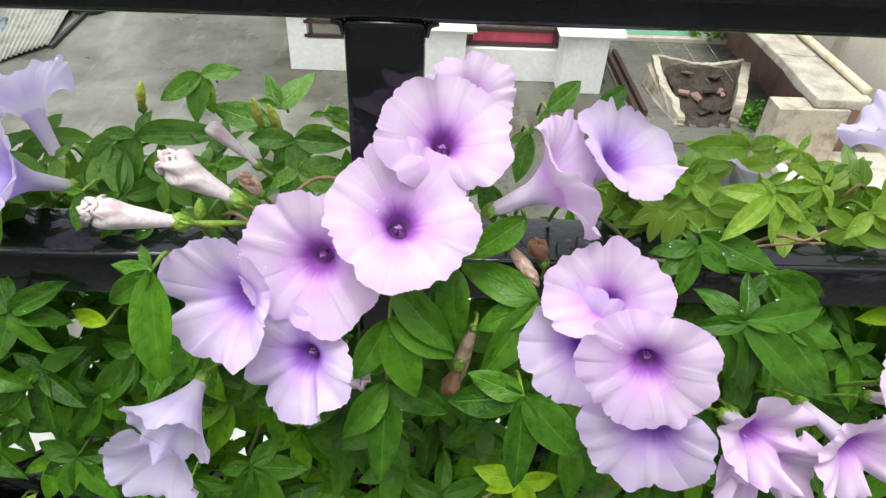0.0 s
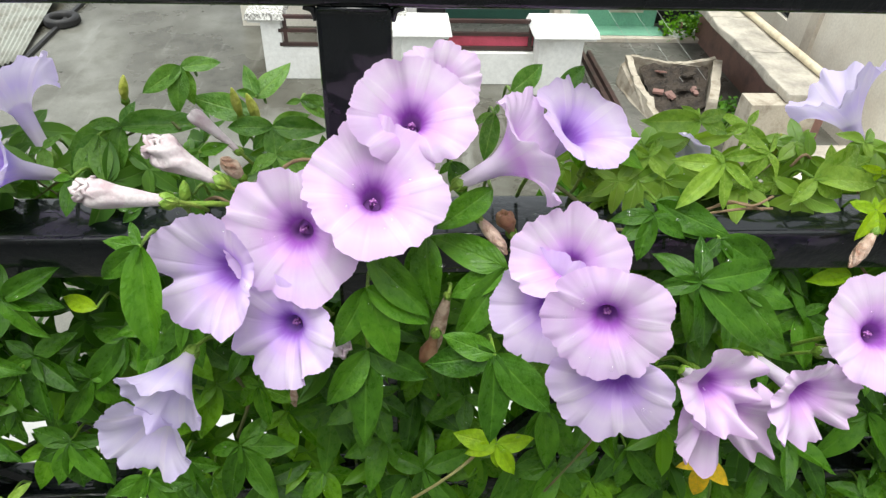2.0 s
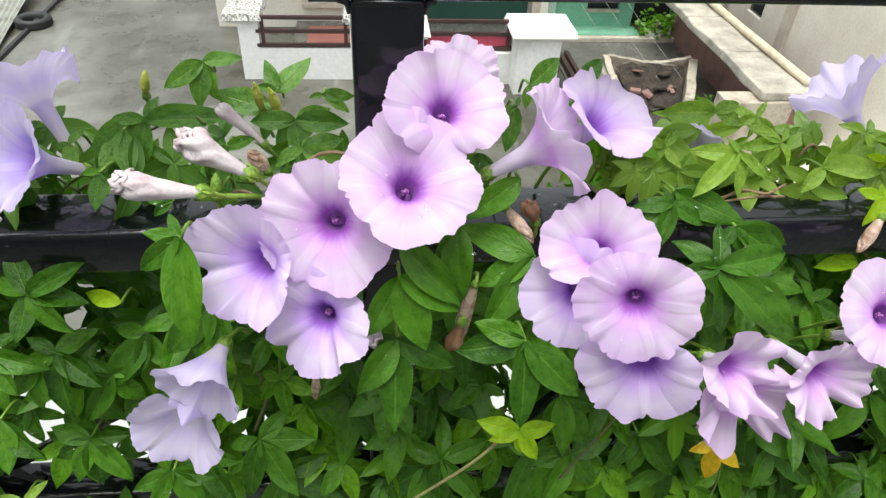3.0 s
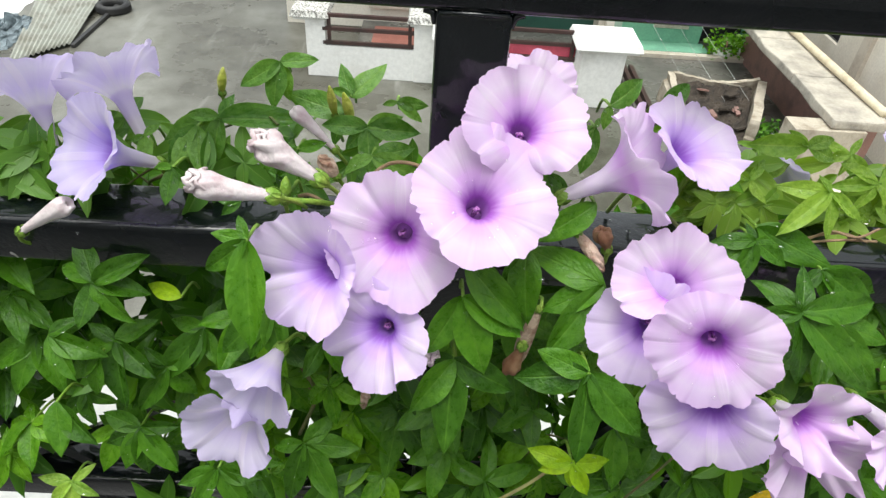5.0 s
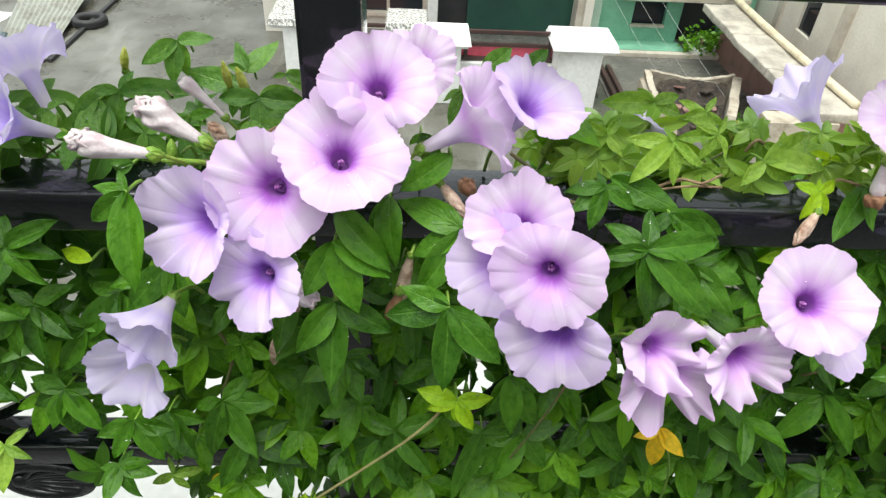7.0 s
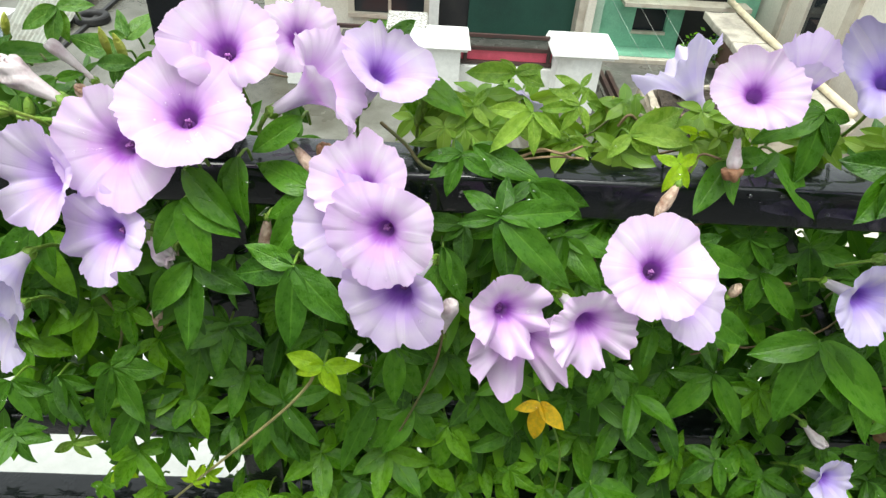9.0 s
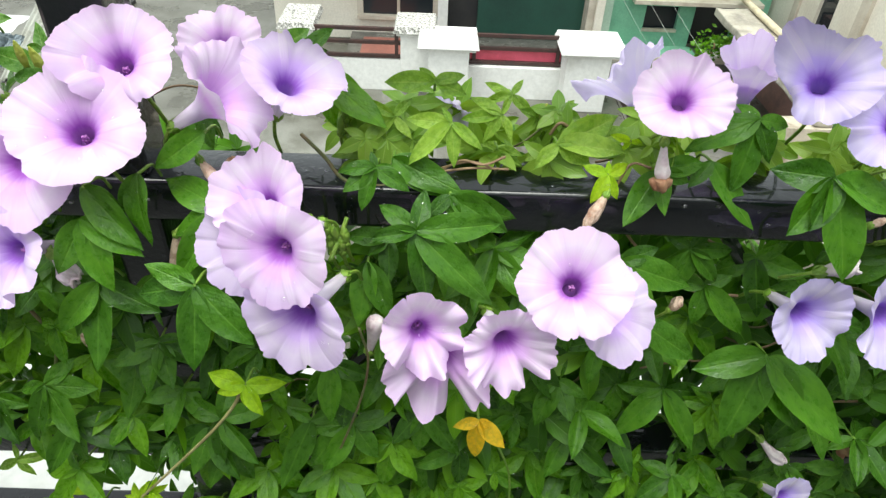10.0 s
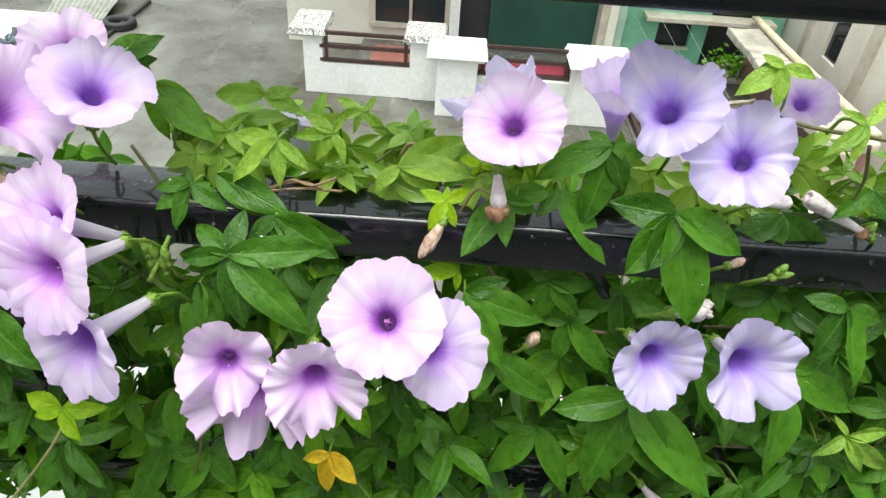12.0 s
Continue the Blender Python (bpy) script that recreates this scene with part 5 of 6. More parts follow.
furled(-0.102, -0.010, 1.045, (-0.82, 0.00, 0.57), length=0.043, r=0.0088, seed=3, ridge=1.2, twist=4.5, tip=0.9, label='wilting pinkish white flower, twisted shut')
furled(-0.100, 0.030, 1.043, (-0.64, 0.00, 0.77), length=0.037, r=0.0048, seed=4, label='slender white closed flower on stalk')
furled(-0.098, 0.020, 1.029, (-0.55, 0.00, 0.83), length=0.019, r=0.0051, seed=5, material=WILT, tip=0.3, ridge=0.9, label='wilted pinkish tan closed flower')
furled(-0.106, 0.075, 1.043, (-0.16, 0.00, 0.99), length=0.022, r=0.0032, seed=6, material=BUD_YELLOW, ridge=0.1, tip=0.25, label='slim yellow-green pointed bud')
furled(-0.095, 0.075, 1.038, (-0.12, 0.00, 0.99), length=0.023, r=0.0036, seed=7, material=BUD_YELLOW, ridge=0.1, tip=0.25, label='slim olive yellow pointed bud')
furled(-0.185, 0.085, 1.050, (0.08, 0.00, 1.00), length=0.018, r=0.0031, seed=8, material=BUD_YELLOW, ridge=0.1, tip=0.25, label='slim yellow pointed bud upright')
furled(-0.122, -0.020, 1.037, (0.09, 0.00, 1.00), length=0.016, r=0.0034, seed=9, material=SEPAL, ridge=0.1, tip=0.3, label='small green bud on the vine')
furled(0.050, -0.030, 1.032, (0.67, -0.36, -0.65), length=0.028, r=0.0041, seed=10, material=WILT, tip=0.3, ridge=0.9, label='wilted tan flower hanging over the rail')
furled(0.073, -0.020, 1.013, (-0.31, 0.00, 0.95), length=0.017, r=0.0058, seed=11, material=BROWN, ridge=0.6, label='shrivelled brown flower above the rail')
furled(0.032, -0.050, 0.988, (-0.21, 0.00, -0.98), length=0.055, r=0.0046, seed=12, material=WILT, tip=0.3, ridge=0.9, label='withered hanging pinkish brown flower')
furled(0.025, -0.055, 0.961, (-0.21, 0.00, -0.98), length=0.026, r=0.0058, seed=13, material=BROWN, ridge=0.8, label='shrivelled rust brown hanging flower')
furled(-0.074, -0.020, 0.877, (-0.20, 0.00, -0.98), length=0.039, r=0.0042, seed=14, material=WILT, tip=0.3, ridge=0.9, label='withered tan flower among the leaves')
furled(-0.049, -0.020, 0.933, (-0.27, 0.00, -0.96), length=0.030, r=0.0040, seed=15, material=WILT, tip=0.3, ridge=0.9, label='withered pinkish flower behind an open one')
furled(0.318, -0.015, 1.007, (-0.46, -0.35, -0.81), length=0.028, r=0.0042, seed=16, material=WILT, tip=0.3, ridge=0.9, label='withered cream flower hanging before the rail')
furled(0.349, -0.013, 1.0485, (0.12, -0.08, -0.98), length=0.0260, r=0.0052, seed=17, ridge=0.25, tip=0.7, label='white furled flower hanging head down')
furled(0.352, -0.016, 1.025, (0.10, -0.30, -0.90), length=0.010, r=0.0070, seed=18, material=BROWN, ridge=0.8, tip=0.9, label='shrivelled brown tip of a flower')
furled(0.467, -0.045, 0.970, (0.97, 0.00, 0.25), length=0.024, r=0.0072, seed=19, ridge=0.6, tip=0.95, label='white furled flower with a curled tip')
furled(0.502, -0.030, 0.761, (0.66, -0.32, -0.68), length=0.031, r=0.0058, seed=20, ridge=0.9, tip=0.9, label='small white furled flower among the leaves')
furled(0.155, -0.050, 0.882, (0.22, 0.00, 0.98), length=0.037, r=0.0067, seed=21, label='pinkish furled flower bud in leaves')
furled(0.280, 0.070, 1.006, (0.14, 0.00, 0.99), length=0.027, r=0.0039, seed=22, material=BUD_YELLOW, ridge=0.1, tip=0.25, label='pale yellow pointed bud above the rail')
furled(0.386, -0.020, 0.907, (0.54, 0.00, 0.84), length=0.014, r=0.0043, seed=23, material=WILT, tip=0.3, ridge=0.9, label='withered pinkish flower in the leaves')
furled(0.601, 0.000, 1.010, (-0.91, -0.00, 0.42), length=0.061, r=0.0056, seed=24, ridge=0.3, label='white furled flower lying on the rail')
furled(0.523, 0.000, 1.029, (0.98, 0.00, 0.18), length=0.017, r=0.0047, seed=25, label='white furled flower under an open one')
furled(0.598, 0.000, 1.016, (-0.70, 0.00, -0.72), length=0.009, r=0.0044, seed=26, material=BROWN, ridge=0.8, label='shrivelled brown tip of a flower')
furled(0.506, -0.020, 0.993, (0.90, 0.00, 0.44), length=0.011, r=0.0029, seed=27, material=WILT, tip=0.3, ridge=0.9, label='withered tan flower on the rail')
furled(0.540, -0.020, 0.991, (0.55, 0.00, 0.83), length=0.007, r=0.0026, seed=28, material=SEPAL, ridge=0.1, tip=0.3, label='small green bud on the vine')
furled(0.538, -0.020, 0.986, (0.93, 0.00, 0.38), length=0.013, r=0.0026, seed=29, material=SEPAL, ridge=0.1, tip=0.3, label='small green bud on the vine')
furled(-0.286, -0.020, 1.002, (0.80, 0.00, 0.60), length=0.042, r=0.0060, seed=30, ridge=0.4, label='white furled flower lying on the rail')
furled(0.128, -0.030, 0.976, (-0.07, 0.00, 1.00), length=0.013, r=0.0031, seed=40, material=SEPAL, ridge=0.1, tip=0.35, label='small round green bud in a cluster')
furled(0.133, -0.030, 0.972, (-0.08, -0.00, 1.00), length=0.014, r=0.0031, seed=41, material=SEPAL, ridge=0.1, tip=0.35, label='small round green bud in a cluster')
furled(0.137, -0.030, 0.962, (-0.08, 0.00, 1.00), length=0.014, r=0.0031, seed=42, material=SEPAL, ridge=0.1, tip=0.35, label='small round green bud in a cluster')
furled(0.129, -0.030, 0.962, (-0.07, 0.00, 1.00), length=0.014, r=0.0031, seed=43, material=SEPAL, ridge=0.1, tip=0.35, label='small round green bud in a cluster')
furled(0.140, -0.030, 0.970, (-0.09, 0.00, 1.00), length=0.014, r=0.0031, seed=44, material=SEPAL, ridge=0.1, tip=0.35, label='small round green bud in a cluster')
furled(0.134, 0.040, 1.029, (0.03, 0.00, 1.00), length=0.014, r=0.0028, seed=50, material=SEPAL, ridge=0.1, tip=0.3, label='slim green bud on a stalk')
furled(0.130, 0.040, 1.018, (0.03, 0.00, 1.00), length=0.015, r=0.0029, seed=51, material=SEPAL, ridge=0.1, tip=0.3, label='slim green bud on a stalk')
furled(0.135, 0.040, 1.040, (0.03, 0.00, 1.00), length=0.014, r=0.0028, seed=52, material=SEPAL, ridge=0.1, tip=0.3, label='slim green bud on a stalk')

flower(0.522, -0.070, 0.728, (0.25, -0.80, 0.55), R=0.0230, cup=0.25, seed=35, tint='blue', ruffle=0.3, tube=0.02, deep=0.5, label='small bluish lilac flower low among the leaves')
furled(-0.046, -0.062, 0.978, (0.62, -0.40, -0.67), length=0.022, r=0.0065, seed=61, ridge=1.4, twist=3.0, tip=0.9, label='small pinkish crumpled flower behind an open one')
furled(0.585, -0.015, 0.750, (0.45, -0.30, -0.84), length=0.024, r=0.0055, seed=62, material=BROWN, ridge=1.2, label='shrivelled brown flower among the leaves')
furled(0.137, 0.052, 1.016, (0.10, 0.00, 1.00), length=0.016, r=0.0036, seed=63, material=SEPAL, ridge=0.1, tip=0.3, label='plump green bud on a stalk')
furled(0.143, 0.052, 1.024, (0.16, 0.00, 0.99), length=0.017, r=0.0037, seed=64, material=BUD_YELLOW, ridge=0.1, tip=0.3, label='plump yellow-green bud on a stalk')

# ---- leaves that can be told apart ----
leaf(-0.253, -0.020, 0.963, (30, 0.039), (-9, 0.035), (-53, 0.037), (-105, 0.032), (155, 0.030), (113, 0.035))
leaf(-0.255, -0.017, 0.904, (31, 0.032), (-41, 0.039), (-84, 0.051), (149, 0.022), (-155, 0.030))
leaf(-0.290, -0.030, 0.920, (-21, 0.039), (-60, 0.035), (37, 0.024))
leaf(-0.262, -0.030, 0.901, (-101, 0.033), (-145, 0.031), (168, 0.020))
leaf(-0.251, -0.030, 0.820, (-151, 0.032), (-109, 0.036), (-81, 0.041), (-50, 0.045), (2, 0.028), (164, 0.034))
leaf(-0.290, -0.050, 0.874, (-50, 0.041), (-83, 0.038), wide=True)
leaf(-0.130, -0.075, 1.050, (171, 0.018), (-141, 0.029), (-87, 0.057), (114, 0.014), wide=True)
leaf(-0.137, -0.030, 0.959, (-133, 0.046), (-77, 0.040), (-110, 0.039), wide=True)
leaf(-0.197, 0.000, 0.903, (-128, 0.055), (-103, 0.031), (170, 0.028), (-70, 0.027), (66, 0.025))
leaf(-0.127, -0.024, 0.800, (-3, 0.044), (-59, 0.057), (-105, 0.054), (-168, 0.028), (46, 0.033))
leaf(-0.178, -0.071, 0.834, (-157, 0.030), (-118, 0.033), (-56, 0.039), (-15, 0.032))
leaf(-0.173, -0.030, 0.792, (-59, 0.049), (-82, 0.044), (-20, 0.031), wide=True)
leaf(-0.053, 0.000, 0.815, (-153, 0.040), (-99, 0.058), (-53, 0.072), (2, 0.034), (97, 0.032), wide=True)
leaf(-0.018, -0.070, 0.962, (-126, 0.042), (-92, 0.060), (-27, 0.043), (-176, 0.023), wide=True)
leaf(-0.016, -0.066, 1.010, (-29, 0.041), (-72, 0.048), (-130, 0.022), (-118, 0.040), wide=True)
leaf(-0.015, -0.056, 1.027, (-47, 0.051), (-31, 0.026), wide=True)
leaf(0.018, -0.050, 1.034, (-90, 0.044), (-116, 0.028), wide=True)
leaf(0.066, -0.050, 1.010, (154, 0.051), (-153, 0.038), (138, 0.017), (-124, 0.056), wide=True)
leaf(0.056, -0.095, 0.984, (-170, 0.041), (-91, 0.054), (-46, 0.050), (158, 0.032), wide=True)
leaf(0.068, -0.081, 0.876, (167, 0.030), (-161, 0.023), (2, 0.028), (-61, 0.026), (-87, 0.019), kind="lime", wide=True)
leaf(0.021, -0.033, 0.773, (15, 0.043), (-50, 0.052), (-96, 0.050), (155, 0.042), (81, 0.037))
leaf(0.008, -0.030, 0.756, (-149, 0.051), (-108, 0.045), (-62, 0.055), wide=True)
leaf(-0.111, -0.030, 0.759, (-29, 0.054), (-88, 0.045), (-115, 0.053), (19, 0.039), wide=True)
leaf(0.118, -0.020, 0.834, (-88, 0.051), (-64, 0.054), (-118, 0.043), (-20, 0.037), wide=True)
leaf(0.136, -0.030, 0.765, (-121, 0.051), (-54, 0.038), (-175, 0.045), (16, 0.038), wide=True)
leaf(0.197, -0.020, 0.776, (-92, 0.042), (-50, 0.053), (-129, 0.042), wide=True)
leaf(0.237, 0.000, 0.777, (-106, 0.048), (-61, 0.057), (-149, 0.052), (-18, 0.043), wide=True)
leaf(0.189, -0.050, 0.997, (143, 0.032), (78, 0.030), (8, 0.058), (-170, 0.030), (-77, 0.048), (-42, 0.070))
leaf(0.211, -0.020, 1.006, (-30, 0.048), (-20, 0.051), (-136, 0.023), (-74, 0.023), wide=True)
leaf(0.161, -0.020, 1.026, (-178, 0.026), (-142, 0.027), (-108, 0.030), (-32, 0.027), (9, 0.012), (110, 0.012))
leaf(0.171, 0.000, 1.022, (-34, 0.044), (-25, 0.053), wide=True)
leaf(0.210, 0.006, 1.047, (-136, 0.040), (-82, 0.029), (-38, 0.027), (174, 0.032), (120, 0.013), kind="pale")
leaf(0.244, 0.017, 1.049, (-174, 0.028), (-119, 0.022), (-62, 0.021), (148, 0.025), (63, 0.015), kind="pale")
leaf(0.170, 0.030, 1.038, (-148, 0.042), (-51, 0.020), (151, 0.023), (50, 0.020), kind="pale")
leaf(0.198, 0.030, 1.065, (-180, 0.035), (136, 0.015), (20, 0.022), (-14, 0.024), kind="pale", wide=True)
leaf(0.283, 0.055, 0.999, (-52, 0.027), (-101, 0.019), (-10, 0.038), (47, 0.041), (132, 0.032), (-157, 0.022), kind="pale")
leaf(0.256, 0.070, 1.039, (-165, 0.022), (-39, 0.024), (53, 0.015), (156, 0.022), (-113, 0.017), kind="pale")
leaf(0.185, 0.050, 1.029, (-156, 0.033), (-66, 0.033), (-113, 0.034), (22, 0.030), kind="pale")
leaf(0.245, 0.030, 1.015, (-83, 0.015), (-32, 0.022), (159, 0.013), (-9, 0.021), kind="pale")
leaf(0.156, 0.030, 1.014, (-164, 0.033), (162, 0.024), (-25, 0.018), (-128, 0.016), kind="pale")
leaf(0.287, 0.020, 1.026, (26, 0.056), (-27, 0.028), (-0, 0.051), (-133, 0.024), kind="pale", wide=True)
leaf(0.319, -0.006, 1.018, (-118, 0.022), (-65, 0.018), (29, 0.019), (160, 0.018), (85, 0.010), kind="lime", wide=True)
leaf(0.332, 0.000, 0.955, (-173, 0.032), (158, 0.024), (-94, 0.014), kind="lime")
leaf(0.341, 0.030, 1.025, (163, 0.015), (-9, 0.012), (-131, 0.009), kind="lime")
leaf(-0.177, 0.050, 1.049, (-158, 0.044), (-101, 0.034), (3, 0.054), (174, 0.024), (18, 0.032), (69, 0.019), kind="mid")
leaf(-0.189, 0.040, 1.048, (-119, 0.030), (-84, 0.031), (-134, 0.031), kind="mid")
leaf(-0.144, 0.090, 1.072, (-149, 0.032), (-100, 0.031), (12, 0.026), (-76, 0.025), kind="mid", wide=True)
leaf(-0.101, 0.080, 1.042, (163, 0.043), (-106, 0.023), kind="mid", wide=True)
leaf(-0.096, 0.085, 1.053, (110, 0.024), (46, 0.034), (162, 0.015), kind="mid", wide=True)
leaf(-0.082, 0.060, 1.043, (177, 0.032), (-1, 0.036), (24, 0.027), (-85, 0.031), (-136, 0.021), kind="mid", wide=True)
leaf(-0.063, 0.070, 1.058, (-3, 0.021), (-34, 0.021), (-168, 0.010), kind="mid")
leaf(-0.076, 0.030, 1.039, (-20, 0.034), (17, 0.028), (-156, 0.023), (-74, 0.019), kind="mid", wide=True)
leaf(-0.193, 0.000, 1.042, (-99, 0.023), (180, 0.012), (-44, 0.015))
leaf(-0.220, 0.030, 1.045, (-86, 0.020), (-154, 0.010), (46, 0.012), kind="mid")
leaf(-0.148, -0.020, 1.035, (-142, 0.015), (179, 0.016), wide=True)
leaf(0.065, 0.040, 1.064, (-103, 0.030), (-162, 0.015), (63, 0.008), kind="mid", wide=True)
leaf(0.080, 0.070, 1.065, (38, 0.032), (-101, 0.016), kind="mid", wide=True)
leaf(0.037, 0.020, 1.040, (-45, 0.021), (-70, 0.025), (-141, 0.011), wide=True)
leaf(0.056, -0.030, 1.053, (-144, 0.039), wide=True)
leaf(-0.121, 0.020, 1.048, (-153, 0.027), (-129, 0.023), (17, 0.018), wide=True)
leaf(-0.121, -0.010, 1.036, (-67, 0.017), (134, 0.014), wide=True)
leaf(0.356, 0.000, 1.019, (-122, 0.046), (-83, 0.031), (-18, 0.025), (13, 0.035), wide=True)
leaf(0.423, 0.020, 1.051, (-158, 0.052), (-102, 0.053), (-64, 0.032), (-7, 0.024), (144, 0.018), wide=True)
leaf(0.395, 0.010, 1.022, (-55, 0.057), (-131, 0.024), wide=True)
leaf(0.313, 0.040, 1.017, (-151, 0.032), (-21, 0.027), (-120, 0.031), (18, 0.037), (92, 0.021), kind="pale", wide=True)
leaf(0.455, -0.035, 1.039, (-124, 0.045), (-74, 0.069), (173, 0.038), (-26, 0.046), (-111, 0.036), broad=True)
leaf(0.545, 0.010, 1.014, (-151, 0.039), (-37, 0.047), (-111, 0.036), wide=True)
leaf(0.497, -0.010, 1.123, (-149, 0.026), (-93, 0.021), (-12, 0.020), (149, 0.013), kind="pale", wide=True)
leaf(0.530, -0.050, 1.111, (-139, 0.024), (140, 0.015), (55, 0.019), (-104, 0.020), kind="pale")
leaf(0.586, 0.000, 1.045, (-137, 0.028), (-55, 0.025), wide=True)
leaf(0.464, -0.040, 0.879, (-166, 0.056), (-112, 0.076), (-64, 0.066), (-46, 0.094), (-14, 0.056), broad=True)
leaf(0.409, -0.010, 0.802, (-130, 0.065), (-63, 0.061), (-178, 0.039), (-8, 0.043), (110, 0.028), wide=True)
leaf(0.329, -0.022, 0.747, (-163, 0.047), (-115, 0.044), (-42, 0.060), (15, 0.044), (119, 0.029), wide=True)
leaf(0.417, 0.000, 0.915, (-102, 0.033), (-47, 0.052), (170, 0.029), (20, 0.024), wide=True)
leaf(0.337, -0.020, 0.953, (-17, 0.061), (-60, 0.061), (20, 0.032), wide=True)
leaf(0.359, -0.030, 0.904, (-31, 0.061), (-107, 0.034), wide=True)
leaf(0.465, 0.000, 0.739, (-104, 0.040), (-55, 0.046), (-157, 0.032), (2, 0.031), (92, 0.032), wide=True)
leaf(0.396, 0.000, 0.655, (-144, 0.041), (-42, 0.034), (24, 0.038), (146, 0.034), wide=True)
leaf(0.099, -0.030, 0.769, (-113, 0.068), (155, 0.022), (20, 0.032), wide=True)
leaf(0.126, -0.030, 0.762, (-127, 0.051), (-33, 0.039), (84, 0.035), (-76, 0.033), wide=True)
leaf(0.186, -0.020, 0.702, (-129, 0.042), (-61, 0.037), (156, 0.049), (26, 0.043), (83, 0.034), wide=True)
leaf(0.597, -0.020, 0.963, (-115, 0.039), (-75, 0.056), (166, 0.029), (-14, 0.029), wide=True)
leaf(0.572, -0.030, 0.912, (-29, 0.063), (13, 0.031), wide=True)
leaf(0.561, -0.050, 0.911, (-90, 0.064), broad=True)
leaf(0.644, -0.030, 0.842, (-141, 0.030), (-61, 0.034), (9, 0.036), (121, 0.018), (-37, 0.055), kind="pale")
leaf(0.569, 0.000, 0.818, (139, 0.027), (-47, 0.030), (-113, 0.032), (22, 0.030), wide=True)
leaf(0.243, -0.055, 0.809, (-162, 0.022), (-96, 0.036), (-47, 0.032), (-27, 0.015), kind="yellow")
leaf(-0.203, -0.010, 0.944, (165, 0.028), kind="lime")
leaf(-0.318, -0.040, 0.755, (175, 0.027), (-91, 0.041), (-29, 0.025), (40, 0.021), (-131, 0.031), kind="pale")
leaf(-0.194, -0.020, 0.682, (-153, 0.028), (109, 0.018), (7, 0.030), (-50, 0.023), kind="pale")
leaf(-0.157, 0.000, 0.654, (-126, 0.022), (-74, 0.019), kind="yellow")
leaf(0.168, -0.010, 0.959, (-141, 0.020), (175, 0.033), (-88, 0.033), wide=True)
leaf(0.153, -0.020, 0.945, (-117, 0.037), (-67, 0.046), (-97, 0.049), wide=True)
leaf(0.220, 0.000, 0.830, (43, 0.051), (52, 0.075), (70, 0.052), wide=True)
leaf(0.287, 0.000, 0.833, (-115, 0.054), (-11, 0.044), (-65, 0.031), (-57, 0.056), wide=True)
leaf(0.511, 0.000, 0.965, (-140, 0.027), (35, 0.015), (-70, 0.026), wide=True)
leaf(0.601, 0.000, 0.803, (-163, 0.037), (-70, 0.032), (137, 0.028), (20, 0.032), wide=True)
leaf(0.647, 0.000, 0.682, (-163, 0.041), (-100, 0.029), (-10, 0.029), (70, 0.030), wide=True)
leaf(-0.052, -0.010, 0.701, (-104, 0.039), (-48, 0.042), (160, 0.029), (11, 0.033), wide=True)
leaf(0.013, -0.020, 0.719, (-108, 0.045), (-53, 0.045), (24, 0.028), (148, 0.038), wide=True)
leaf(0.119, 0.045, 1.060, (-78, 0.036), (-38, 0.058), (-16, 0.030), (168, 0.018), kind="fresh")
leaf(0.106, 0.045, 1.074, (50, 0.030), (18, 0.018), wide=True)
stem([(0.058, -0.070, 0.857), (0.053, -0.070, 0.842), (0.030, -0.066, 0.804), (-0.018, -0.055, 0.735), (-0.081, -0.042, 0.648), (-0.165, -0.030, 0.535)], 0.0013, STEM_PALE)
stem([(0.151, -0.070, 0.927), (0.155, -0.060, 0.881), (0.144, -0.050, 0.816), (0.117, -0.040, 0.721)], 0.001, STEM)
stem([(0.205, 0.000, 1.014), (0.219, 0.000, 1.022), (0.233, -0.005, 1.022), (0.248, 0.000, 1.026)], 0.0009, STEM_TAN)
stem([(0.202, -0.003, 1.014), (0.227, -0.003, 1.018), (0.251, 0.000, 1.016)], 0.0009, STEM_TAN)
stem([(0.103, 0.030, 1.021), (0.122, 0.010, 1.015), (0.138, 0.000, 1.002), (0.169, 0.000, 0.998)], 0.0014, STEM)
stem([(0.244, -0.055, 0.806), (0.264, -0.050, 0.764), (0.280, -0.040, 0.703), (0.287, -0.030, 0.617)], 0.001, SEPAL)
stem([(0.193, 0.000, 1.011), (0.223, 0.000, 1.021), (0.242, -0.004, 1.018)], 0.0008, STEM_TAN)
stem([(0.329, 0.000, 1.007), (0.339, 0.010, 1.018), (0.350, 0.000, 1.021)], 0.0009, STEM_TAN)
stem([(-0.129, 0.000, 0.866), (-0.120, 0.000, 0.831), (-0.137, 0.000, 0.778)], 0.0016, STEM)
stem([(-0.125, -0.030, 1.044), (-0.106, -0.020, 1.037), (-0.094, 0.000, 1.021)], 0.0018, SEPAL)
stem([(-0.021, -0.060, 0.980), (-0.017, -0.068, 0.963)], 0.0012, SEPAL)
stem([(0.513, 0.000, 1.088), (0.528, -0.020, 1.093), (0.543, -0.040, 1.100), (0.553, -0.050, 1.103)], 0.0013, STEM)
stem([(0.495, 0.000, 1.098), (0.503, 0.000, 1.090), (0.510, 0.000, 1.094), (0.509, 0.000, 1.110)], 0.0009, STEM)
stem([(0.543, -0.040, 1.095), (0.571, -0.010, 1.057), (0.575, 0.000, 1.034), (0.564, 0.010, 1.018)], 0.0011, STEM)
stem([(0.140, -0.020, 0.985), (0.135, -0.030, 0.973), (0.129, -0.040, 0.961)], 0.0017, SEPAL)
leaf(-0.264, 0.000, 0.830, (-174, 0.025), (-118, 0.033), (-77, 0.035), (-28, 0.033), (46, 0.021))
